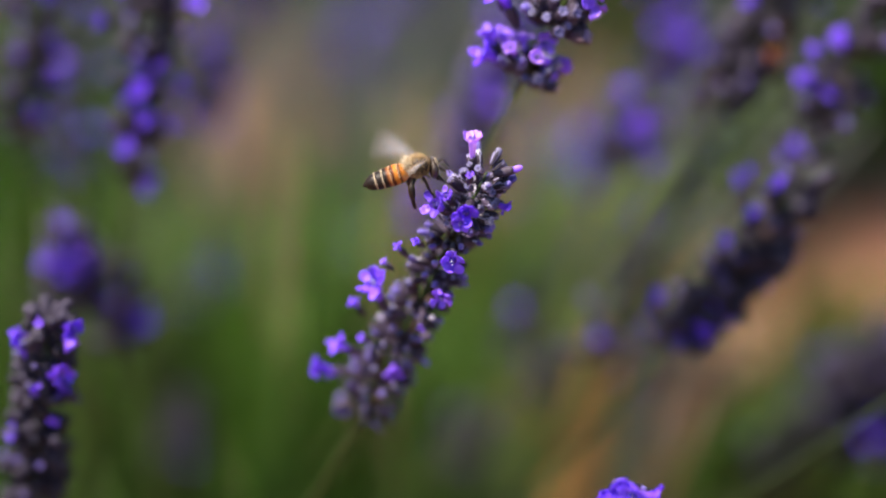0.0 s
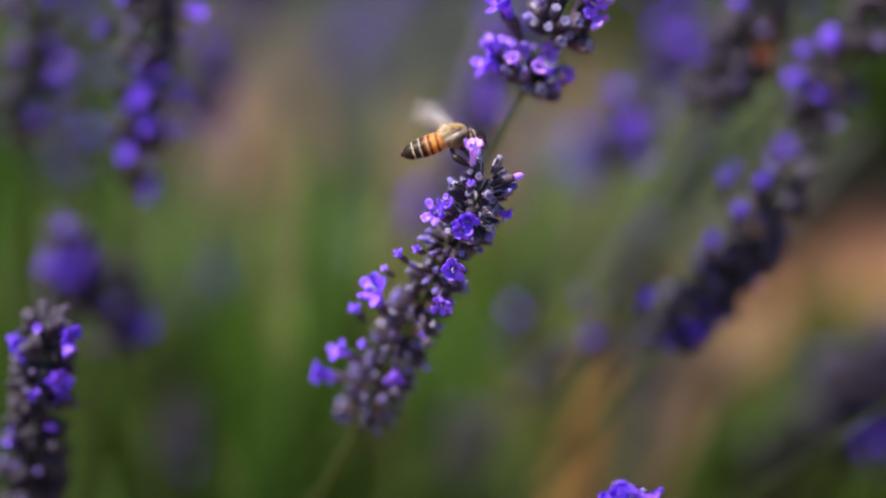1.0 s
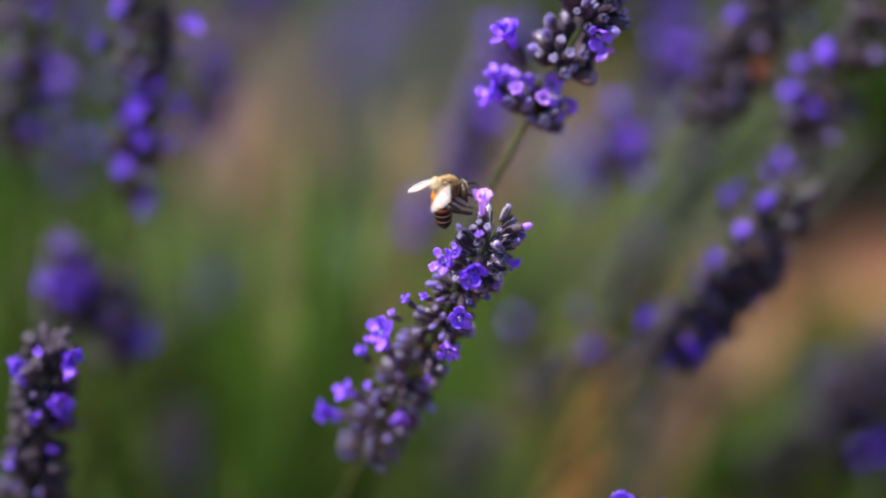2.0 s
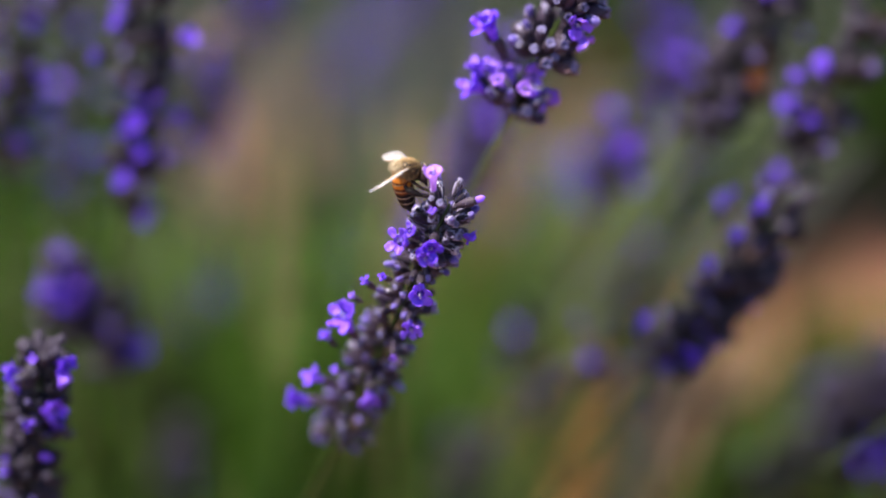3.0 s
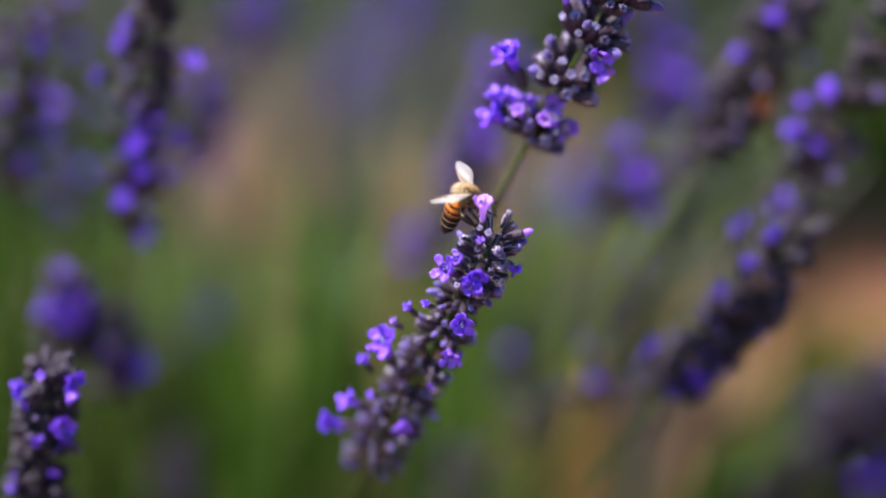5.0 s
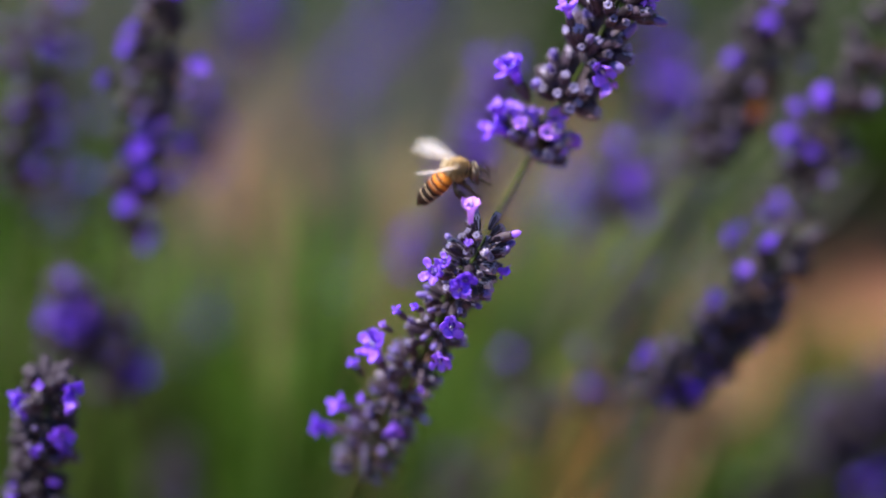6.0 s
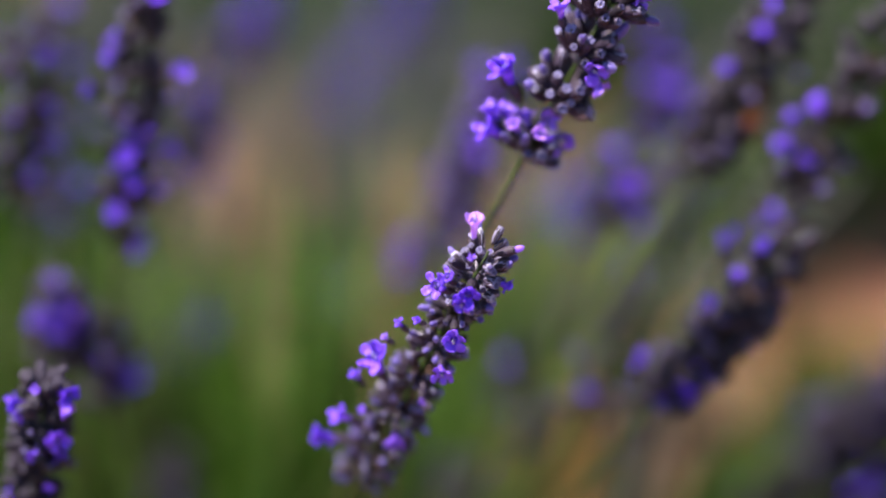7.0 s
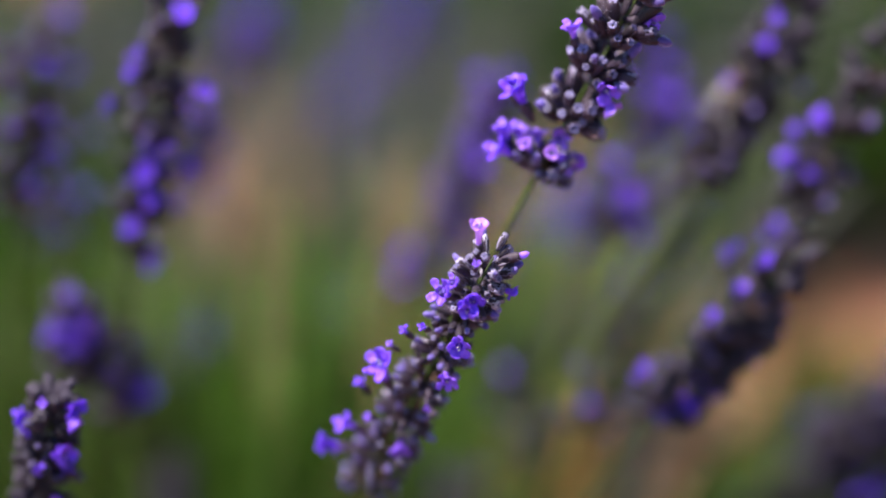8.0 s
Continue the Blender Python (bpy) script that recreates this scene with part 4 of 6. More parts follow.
stems("sheaf of dark bare lavender stems", (-0.0650, 0.1032, 0.1579), (-0.0680, 0.1295, 0.2132), 0.0057, 14, 903, STEM, 0.0011)
stems("sheaf of bare green lavender stems", (-0.0086, 0.1181, 0.1448), (-0.0058, 0.1383, 0.1914), 0.0059, 12, 904, BRIGHTENED_LEAF, 0.0009)
stems("sheaf of dry straw-coloured stems", (-0.0146, 0.1789, 0.1621), (-0.0040, 0.1911, 0.1972), 0.0033, 6, 905, STRAW, 0.0009)
stems("sheaf of bare green lavender stems", (0.0170, 0.1200, 0.1827), (0.0712, 0.1400, 0.2295), 0.0057, 14, 906, PALE_STEM, 0.001)
stems("sheaf of bare grey-green stems", (0.0254, 0.1462, 0.1855), (0.0610, 0.1636, 0.2282), 0.0052, 12, 907, GREY_LEAF, 0.001)
stems("sheaf of bare grey-green stems", (0.0451, 0.1162, 0.1949), (0.0809, 0.1288, 0.2309), 0.0049, 8, 908, GREY_LEAF, 0.001)
stems("sheaf of bare green lavender stems", (0.0128, 0.1548, 0.1627), (0.0326, 0.1687, 0.2004), 0.0054, 10, 909, BRIGHTENED_LEAF, 0.0009)
stems("sheaf of dark bare lavender stems", (0.0636, 0.0942, 0.1635), (0.0989, 0.0996, 0.1890), 0.0062, 24, 910, STEM, 0.0012)
stems("sheaf of bare green lavender stems", (0.0546, 0.1011, 0.1558), (0.0809, 0.1019, 0.1746), 0.0050, 12, 911, LEAF, 0.0012)
stems("sheaf of bare green lavender stems", (-0.0322, 0.2582, 0.1360), (-0.0254, 0.2791, 0.1836), 0.0094, 12, 912, GREY_LEAF, 0.0012)
stems("sheaf of golden dry stems", (0.0232, 0.0913, 0.1677), (0.0342, 0.0956, 0.1916), 0.0042, 9, 913, GOLD_STRAW, 0.0011)
stems("sheaf of dry straw-coloured stems", (0.0518, 0.1369, 0.1372), (0.0723, 0.1424, 0.1628), 0.0049, 10, 914, STRAW, 0.0012)
stems("sheaf of dark bare lavender stems", (-0.0889, 0.1033, 0.1579), (-0.0859, 0.1253, 0.2071), 0.0050, 12, 915, STEM, 0.0012)
straw("low tuft of golden dry grass", 0.040, 0.297, 0.012, 90, 820, 0.075, (0.15, -0.3), 0.25, dry=GOLD_STRAW)
straw("low tuft of golden dry grass", 0.049, 0.306, 0.012, 70, 821, 0.07, (0.2, -0.3), 0.25, dry=GOLD_STRAW)
straw("low tuft of golden dry grass", 0.075, 0.314, 0.012, 60, 822, 0.05, (0.2, -0.2), 0.25, dry=GOLD_STRAW)
straw("low tuft of golden dry grass", -0.013, 0.435, 0.01, 30, 823, 0.08, (0.1, -0.3), 0.25, dry=GOLD_STRAW)
straw("small tuft of golden dry grass", 0.014, 0.330, 0.010, 60, 830, 0.13, (0.06, -0.6), 0.2, dry=GOLD_STRAW)
straw("tuft of dry pale grass that leans over", 0.048, 0.345, 0.012, 50, 832, 0.13, (0.06, -0.6), 0.2)

# ---- lavender stalks ----
main_stalk = stalk("grey-violet lavender spike with open flowers, visited by a bee", (-0.0800, 0.2100, 0.0000), (-0.0116, 0.0089, 0.2469), (0.0097, 0.0049, 0.2974), seed=11, fine=True, bloom=0.0, buds=0.34, size=0.88, crown=1.35, frost=(0.74, 1.0, 0.8), thin=0.75, girth=0.0012, whorls=[(0.0, 20, 80, 0.95), (0.04, 16, 48, 1.0), (0.14, 16, 74, 0.9), (0.19, 13, 44, 0.95), (0.29, 18, 76, 0.95), (0.34, 14, 46, 1.0), (0.44, 18, 74, 0.95), (0.49, 14, 45, 1.0), (0.58, 17, 70, 0.95), (0.63, 13, 44, 1.0), (0.72, 16, 64, 0.95), (0.77, 12, 42, 1.0), (0.83, 14, 64, 1.0), (0.87, 12, 54, 1.0), (0.91, 11, 46, 1.0), (0.95, 9, 34, 0.95)],
    flowers=[(1.048, -0.00445, 0.0010, 66, 0.64, 0, 1), (0.869, -0.00678, 0.0060, 25, 0.74, 40, 2), (0.900, -0.00192, 0.0080, 8, 0.7, 100, 0), (0.731, -0.00020, 0.0080, 5, 0.7, 200, 0), (0.496, -0.00931, 0.0030, 48, 0.92, 80, 3), (0.591, 0.00067, 0.0080, 2, 0.6, 20, 2), (0.256, -0.01006, 0.0040, 20, 0.62, 10, 3), (0.136, -0.01122, 0.0030, 0, 0.68, 60, 0), (0.236, 0.00038, 0.0050, -5, 0.55, 150, 2), (1.043, 0.00505, 0.0010, 45, 0.62, 0, 4), (0.895, 0.00480, 0.0020, 5, 0.46, 90, 0), (0.398, -0.01042, 0.0020, 40, 0.34, 0, 3), (0.902, -0.00561, 0.0050, 35, 0.45, 10, 2), (0.865, -0.00197, 0.0080, -10, 0.5, 200, 0), (0.654, -0.00835, 0.0030, 35, 0.28, 0, 0), (0.728, -0.00666, 0.0060, 30, 0.26, 0, 0), (0.586, -0.00931, 0.0030, 30, 0.22, 0, 2), (0.321, -0.00738, 0.0050, 20, 0.24, 0, 0), (0.453, 0.00033, 0.0070, -10, 0.22, 0, 2), (0.131, -0.00897, 0.0030, -10, 0.4, 160, 0), (0.994, -0.00359, 0.0050, 60, 0.22, 0, 2)])
tall_stalk = stalk("tall lavender spike with a lower whorl set apart", (-0.0300, 0.2000, 0.0000), (0.0154, 0.0302, 0.2971), (0.0336, 0.0342, 0.3345), seed=23, fine=True, bloom=0.0, buds=0.24, size=1.3, crown=1.2, girth=0.0004, frost=(0.0, 0.2, 0.4), thin=0.6, whorls=[(0.03, 14, 60, 0.95), (0.06, 8, 36, 0.9), (0.29, 17, 54, 1.05), (0.32, 12, 30, 1.0), (0.51, 16, 54, 1.05), (0.54, 11, 30, 1.0), (0.70, 15, 52, 1.0), (0.73, 10, 30, 1.0), (0.87, 12, 44, 1.0), (0.96, 9, 26, 1.0)],
    flowers=[(0.099, -0.00893, 0.0030, 18, 0.8, 30, 3), (0.162, -0.00926, 0.0010, 45, 0.66, 0, 2), (0.142, 0.00233, 0.0030, 5, 0.86, 20, 2), (0.218, -0.00005, 0.0020, 30, 0.62, 100, 2), (0.167, -0.00312, -0.0010, 50, 0.55, 40, 2), (0.152, -0.00628, -0.0010, 45, 0.58, 0, 2), (0.156, -0.00519, 0.0040, 30, 0.5, 20, 1), (0.177, -0.00123, 0.0050, 30, 0.5, 120, 1), (0.346, -0.01098, 0.0020, 40, 0.86, 40, 3), (0.353, -0.01149, 0.0000, 55, 0.5, 0, 2), (0.506, 0.00160, 0.0050, 10, 0.72, 30, 3), (0.449, 0.00420, 0.0040, -20, 0.62, 160, 2), (0.672, -0.00787, 0.0020, 50, 0.6, 0, 2), (0.824, 0.00352, 0.0030, 25, 0.6, 50, 2), (0.063, -0.00874, 0.0020, -10, 0.5, 100, 0)])
small_stalk = stalk("short lavender spike with violet flowers near its tip", (-0.1090, 0.0022, 0.0000), (-0.0711, 0.0055, 0.2276), (-0.0645, 0.0061, 0.2671), seed=31, bloom=0.0, size=0.9, crown=1.25, buds=0.1, girth=0.0008, whorls=[(0.02, 15, 74, 1.0), (0.10, 12, 60, 1.0), (0.18, 15, 74, 1.0), (0.26, 12, 60, 1.0), (0.34, 15, 74, 1.0), (0.42, 12, 56, 1.0), (0.50, 15, 72, 1.0), (0.58, 12, 54, 1.0), (0.66, 15, 70, 1.0), (0.73, 12, 50, 1.0), (0.80, 14, 64, 1.0), (0.87, 11, 46, 1.0), (0.93, 11, 40, 1.05), (0.985, 8, 22, 1.1)],
    flowers=[(1.050, 0.00403, 0.0030, 10, 0.62, 20, 0), (0.995, 0.00405, 0.0040, -15, 0.55, 150, 0), (0.960, -0.00477, 0.0020, 15, 0.56, 0, 3), (0.923, -0.00379, 0.0030, -10, 0.55, 130, 0), (0.840, 0.00308, 0.0050, 0, 0.66, 60, 0), (0.764, 0.00012, 0.0050, -15, 0.5, 190, 0), (0.749, 0.00362, 0.0040, -20, 0.4, 10, 3), (0.592, 0.00253, 0.0050, 0, 0.32, 0, 0), (1.078, -0.00132, 0.0040, 30, 0.3, 0, 2), (0.468, -0.00413, 0.0030, 0, 0.5, 0, 0)])
arched_stalk = stalk("arched dark lavender spike, flowering along its upper side", (-0.1113, 0.0823, 0.0000), (0.0407, 0.0322, 0.2441), (0.0624, 0.0394, 0.2738), seed=41, bloom=0.0, buds=0.14, size=1.08, thin=0.6, whorls=[(0.02, 14, 70, 1.0), (0.12, 13, 62, 1.0), (0.22, 14, 70, 1.0), (0.32, 13, 62, 1.0), (0.42, 13, 70, 1.0), (0.52, 12, 62, 1.0), (0.62, 12, 66, 1.0), (0.72, 11, 58, 0.95), (0.82, 10, 52, 0.9), (0.92, 8, 40, 0.85)], bend=-0.1,
    flowers=[(0.164, -0.01011, 0.0020, 60, 0.45, 0, 0), (0.108, -0.00895, 0.0010, 30, 0.34, 130, 0), (0.938, -0.00579, 0.0040, 60, 0.45, 0, 3), (0.885, -0.00528, 0.0030, 40, 0.34, 130, 0), (0.753, -0.00670, 0.0040, 70, 0.43, 0, 0), (0.567, -0.00784, 0.0030, 70, 0.48, 0, 0), (0.508, -0.00688, 0.0020, 60, 0.34, 90, 0), (0.803, -0.00796, -0.0060, 60, 0.48, 0, 3), (0.864, -0.00679, -0.0070, 50, 0.41, 130, 0), (0.654, 0.00603, 0.0000, 0, 0.38, 0, 0), (0.469, 0.00559, 0.0000, -10, 0.34, 0, 0), (0.116, 0.00011, 0.0030, -25, 0.85, 0, 3), (0.222, 0.00140, 0.0020, -30, 0.85, 40, 3), (0.038, -0.00021, 0.0030, -40, 0.66, 130, 0), (0.929, 0.00240, 0.0000, 10, 0.28, 0, 2), (0.288, 0.00338, 0.0010, -30, 0.34, 80, 0), (0.320, 0.00235, 0.0010, -30, 0.75, 20, 3), (0.157, 0.00048, 0.0040, -30, 0.7, 70, 3)])
leaning_stalk = stalk("leaning dark lavender spike with loose whorls", (-0.0754, 0.0988, 0.0000), (0.0637, 0.0584, 0.2661), (0.0828, 0.0665, 0.3025), seed=43, size=1.1, bloom=0.02, buds=0.12, thin=0.6, whorls=[(0.0, 7, 55, 0.9), (0.15, 13, 66, 1.0), (0.31, 13, 66, 1.0), (0.34, 6, 40, 1.0), (0.53, 13, 66, 1.0), (0.56, 6, 40, 1.0), (0.75, 12, 62, 1.0), (0.93, 10, 50, 1.0)],
    flowers=[(0.571, -0.00696, 0.0040, 20, 0.45, 0, 0), (0.540, -0.00520, 0.0030, -5, 0.34, 130, 0), (0.461, -0.00898, 0.0030, 20, 0.43, 0, 3), (0.043, -0.00279, 0.0030, 30, 0.41, 0, 0), (0.324, -0.00308, 0.0030, 0, 0.45, 0, 0), (0.306, -0.00080, 0.0030, 0, 0.34, 130, 0), (0.342, 0.00402, 0.0020, 0, 0.29, 0, 0), (-0.048, -0.00248, 0.0010, 0, 0.38, 0, 0), (0.015, 0.00008, 0.0030, 0, 0.34, 0, 0)])
visited_stalk = stalk("dark lavender spike on which another bee sits", (-0.0824, 0.1209, 0.0000), (0.0497, 0.0679, 0.2727), (0.0655, 0.0736, 0.3055), seed=47, size=1.12, bloom=0.03, buds=0.12, thin=0.6, whorls=[(0.0, 13, 70, 1.0), (0.05, 9, 50, 1.0), (0.19, 14, 70, 1.0), (0.24, 9, 48, 1.0), (0.40, 14, 68, 1.0), (0.45, 8, 44, 1.0), (0.62, 13, 66, 1.0), (0.67, 7, 42, 1.0), (0.84, 12, 60, 1.0), (0.97, 8, 40, 1.0)],
    flowers=[(0.761, -0.00293, 0.0030, 20, 0.48, 0, 0), (0.518, -0.00476, 0.0020, 20, 0.45, 0, 3), (0.914, -0.00335, 0.0030, 20, 0.41, 0, 0), (0.623, 0.00837, 0.0010, 0, 0.34, 0, 3), (0.159, -0.00330, -0.0030, 20, 0.48, 0, 3), (0.772, 0.00330, 0.0020, 0, 0.28, 0, 0)])
back_stalk = stalk("lavender spike with dark calyxes and a whorl set apart", (-0.0945, 0.1349, 0.0000), (-0.0564, 0.0605, 0.2682), (-0.0500, 0.0647, 0.3130), seed=53, size=1.02, bloom=0.07, buds=0.3, thin=0.6, whorls=[(-0.19, 6, 60, 0.9), (0.01, 12, 72, 1.0), (0.05, 8, 50, 0.9), (0.20, 10, 62, 1.0), (0.37, 11, 64, 1.0), (0.42, 5, 40, 1.0), (0.58, 11, 66, 1.0), (0.63, 6, 40, 1.0), (0.75, 11, 66, 1.0), (0.80, 6, 40, 1.0), (0.93, 10, 56, 1.0)],
    flowers=[(0.678, 0.00768, 0.0060, 30, 0.52, 0, 0), (0.667, -0.00530, 0.0030, 20, 0.43, 0, 0), (0.524, -0.00833, 0.0020, 10, 0.34, 0, 0), (0.489, -0.00862, 0.0020, -10, 0.28, 130, 0), (0.383, -0.00050, 0.0050, 0, 0.43, 0, 0), (0.388, 0.00311, 0.0050, 0, 0.41, 40, 0), (0.316, 0.00166, 0.0050, -10, 0.34, 0, 0), (0.242, -0.00112, 0.0050, -5, 0.43, 90, 0), (0.208, -0.00262, 0.0040, -20, 0.34, 0, 0), (0.119, 0.00622, 0.0030, 0, 0.43, 0, 3), (-0.144, 0.00328, 0.0030, 30, 0.49, 0, 2), (-0.193, 0.00284, 0.0030, -10, 0.38, 90, 3), (0.777, -0.00418, 0.0030, 20, 0.34, 0, 0), (0.522, 0.00620, 0.0020, 20, 0.28, 0, 2)])
edge_stalk = stalk("upright dark lavender spike with violet flowers", (-0.1062, 0.1550, 0.0000), (-0.0779, 0.0748, 0.2607), (-0.0740, 0.0775, 0.2961), seed=59, size=1.1, bloom=0.05, buds=0.3, thin=0.6, whorls=[(0.0, 9, 66, 0.9), (0.22, 9, 66, 0.9), (0.44, 9, 66, 0.9), (0.66, 9, 64, 0.9), (0.86, 8, 56, 0.9)],
    flowers=[(0.881, 0.00359, 0.0040, 20, 0.49, 0, 3), (0.614, 0.00468, 0.0040, 0, 0.38, 0, 0), (0.536, 0.00569, 0.0030, -5, 0.34, 90, 3), (0.204, 0.00162, 0.0040, 0, 0.48, 0, 3), (0.140, 0.00239, 0.0030, -20, 0.41, 130, 3), (0.513, -0.00198, 0.0040, 0, 0.34, 0, 0), (0.379, 0.00322, 0.0030, 0, 0.34, 0, 0), (0.170, 0.00648, 0.0020, 0, 0.28, 0, 2)])
stalk("upright lavender spike with dark, shaded calyxes", (-0.0761, 0.1888, 0.0000), (-0.0756, 0.1098, 0.2374), (-0.0755, 0.1133, 0.2776), seed=61, size=0.95, bloom=0.24, buds=0.5, group="lavender stalks behind", thin=0.6, whorls=[(0.0, 9, 66, 0.9), (0.28, 9, 66, 0.9), (0.52, 9, 62, 0.9), (0.78, 8, 55, 0.9), (0.93, 6, 34, 0.9)])
capped_stalk = stalk("small lavender spike capped with violet flowers", (-0.0532, 0.1158, 0.0000), (-0.0686, 0.0532, 0.2366), (-0.0695, 0.0553, 0.2502), seed=67, size=1.15, bloom=0.0, buds=0.1, thin=0.6, whorls=[(0.0, 9, 66, 1.0), (0.25, 11, 66, 1.0), (0.5, 11, 60, 1.0), (0.75, 11, 55, 1.0), (0.95, 9, 40, 1.0)],
    flowers=[(1.248, -0.00054, -0.0010, 70, 0.53, 0, 3), (1.132, -0.00082, 0.0000, 50, 0.42, 90, 0), (0.928, -0.00287, 0.0030, 15, 0.68, 0, 0), (1.029, 0.00077, 0.0050, 20, 0.72, 40, 0), (0.882, 0.00338, 0.0030, 10, 0.68, 90, 0), (0.736, -0.00497, 0.0020, -15, 0.51, 0, 3), (0.668, 0.00445, 0.0020, -10, 0.51, 130, 0), (0.668, 0.00116, 0.0050, 0, 0.59, 20, 0), (0.745, -0.00080, 0.0050, -10, 0.51, 0, 0)])
low_stalk = stalk("small lavender spike with a few flowers", (-0.0384, 0.1024, 0.0000), (-0.0618, 0.0621, 0.2214), (-0.0633, 0.0659, 0.2357), seed=71, size=1.1, bloom=0.0, buds=0.2, skin=PALE_STEM, thin=0.6, whorls=[(0.0, 7, 66, 1.0), (0.35, 8, 60, 1.0), (0.65, 8, 55, 1.0), (0.95, 7, 40, 1.0)],
    flowers=[(0.357, 0.00421, 0.0030, 5, 0.64, 0, 0), (0.256, 0.00244, 0.0030, -15, 0.56, 90, 0), (0.609, -0.00042, 0.0030, 10, 0.56, 0, 0), (0.475, -0.00253, 0.0020, -10, 0.48, 130, 0), (0.963, 0.00187, 0.0020, 40, 0.44, 0, 3), (0.478, 0.00508, 0.0010, 20, 0.4, 0, 3)])
stalk_mid_r = stalk("violet lavender spike among the stems behind", (-0.0175, 0.2290, 0.0000), (0.0366, 0.0893, 0.2439), (0.0398, 0.0870, 0.2581), seed=102, size=1.1, bloom=0.1, buds=0.4, group="lavender stalks behind", skin=PALE_STEM, thin=0.6, whorls=[(0.0, 8, 66, 1.0), (0.4, 9, 60, 1.0), (0.8, 8, 40, 1.0)],
    flowers=[(0.771, -0.00018, 0.0030, 10, 0.8, 0, 0), (0.636, 0.00177, 0.0020, -10, 0.7, 90, 0), (0.790, -0.00148, 0.0020, 20, 0.6, 0, 0)])
dot_stalk = stalk("slender lavender spike with a few violet flowers", (-0.0267, 0.1407, 0.0000), (0.0288, 0.0567, 0.2232), (0.0303, 0.0572, 0.2291), seed=96, bloom=0.0, skin=PALE_STEM, thin=0.6, group="lavender stalks behind", whorls=[(0.1, 5, 66, 1.0), (0.9, 4, 40, 1.0)],
    flowers=[(0.967, -0.00118, 0.0030, 20, 0.42, 0, 3), (0.679, 0.00006, 0.0020, -5, 0.34, 130, 0)])
stalk("dark lavender spike leaning behind the tall one", (-0.0717, 0.1514, 0.0000), (0.0040, 0.0947, 0.2427), (0.0129, 0.0998, 0.2710), seed=100, size=0.95, bloom=0.088, buds=0.9, group="lavender stalks behind", skin=PALE_STEM, thin=0.6, tiers=13, per_tier=(15, 13))
stalk("violet lavender spike among the stems behind", (-0.1160, 0.2680, 0.0000), (-0.0047, 0.1079, 0.2177), (0.0030, 0.1037, 0.2328), seed=101, size=0.75, bloom=0.225, buds=0.4, group="lavender stalks behind", skin=PALE_STEM, thin=0.6, tiers=7, per_tier=(10, 8))
stalk("violet lavender spike among the stems behind", (-0.0158, 0.2650, 0.0000), (0.0321, 0.1465, 0.2035), (0.0365, 0.1448, 0.2221), seed=103, size=0.72, bloom=0.225, buds=0.4, group="lavender stalks behind", skin=PALE_STEM, thin=0.6, tiers=8, per_tier=(10, 8))
stalk("violet lavender spike among the stems behind", (-0.1186, 0.2360, 0.0000), (-0.0509, 0.1291, 0.2304), (-0.0450, 0.1285, 0.2506), seed=104, size=0.75, bloom=0.213, buds=0.4, group="lavender stalks behind", skin=PALE_STEM, thin=0.6, tiers=9, per_tier=(10, 8))
stalk("faded lavender spike far behind", (-0.1420, 0.3429, 0.0000), (-0.0471, 0.1937, 0.2181), (-0.0401, 0.1901, 0.2340), seed=105, size=0.85, bloom=0.263, buds=0.4, group="lavender stalks behind", skin=PALE_STEM, thin=0.6, tiers=8, per_tier=(12, 9))
stalk("faded lavender spike far behind", (-0.0830, 0.3703, 0.0000), (-0.0266, 0.2869, 0.1421), (-0.0165, 0.2898, 0.1675), seed=106, size=0.75, bloom=0.25, buds=0.4, group="lavender stalks behind", skin=PALE_STEM, thin=0.6, tiers=8, per_tier=(12, 9))
stalk("faded lavender spike far behind", (-0.0632, 0.4040, 0.0000), (-0.0106, 0.3175, 0.1513), (-0.0022, 0.3197, 0.1755), seed=116, size=0.85, bloom=0.275, buds=0.4, group="lavender stalks behind", skin=PALE_STEM, thin=0.6, tiers=9, per_tier=(14, 10))
stalk("violet lavender spike among the stems behind", (-0.0422, 0.3197, 0.0000), (0.0448, 0.1257, 0.2436), (0.0497, 0.1204, 0.2572), seed=112, size=0.8, bloom=0.288, buds=0.4, group="lavender stalks behind", skin=PALE_STEM, thin=0.6, tiers=6, per_tier=(11, 9))
stalk("faded lavender spike among the stems behind", (0.0346, 0.3229, 0.0000), (0.0480, 0.1594, 0.2396), (0.0489, 0.1553, 0.2548), seed=118, size=0.7, bloom=0.125, buds=0.3, group="lavender stalks behind", skin=PALE_STEM, thin=0.6, tiers=6, per_tier=(8, 6))
stalk("faded lavender spike far behind", (-0.0509, 0.3353, 0.0000), (0.0186, 0.2188, 0.1497), (0.0271, 0.2168, 0.1678), seed=111, size=0.8, bloom=0.188, buds=0.3, group="lavender stalks behind", skin=PALE_STEM, thin=0.6, tiers=7, per_tier=(10, 8))
stalk("dark lavender spike low among the leaves", (-0.0405, 0.2420, 0.0000), (0.0030, 0.1025, 0.1574), (0.0073, 0.0986, 0.1729), seed=107, size=1.0, bloom=0.0, buds=0.2, group="lavender stalks behind", skin=PALE_STEM, thin=0.6, tiers=4, per_tier=(8, 6))
stalk("pale lavender spike among the stems behind", (-0.0976, 0.3135, 0.0000), (-0.0561, 0.1389, 0.1743), (-0.0530, 0.1333, 0.1873), seed=108, size=0.6, bloom=0.163, buds=0.4, group="lavender stalks behind", skin=PALE_STEM, thin=0.6, tiers=5, per_tier=(7, 6))
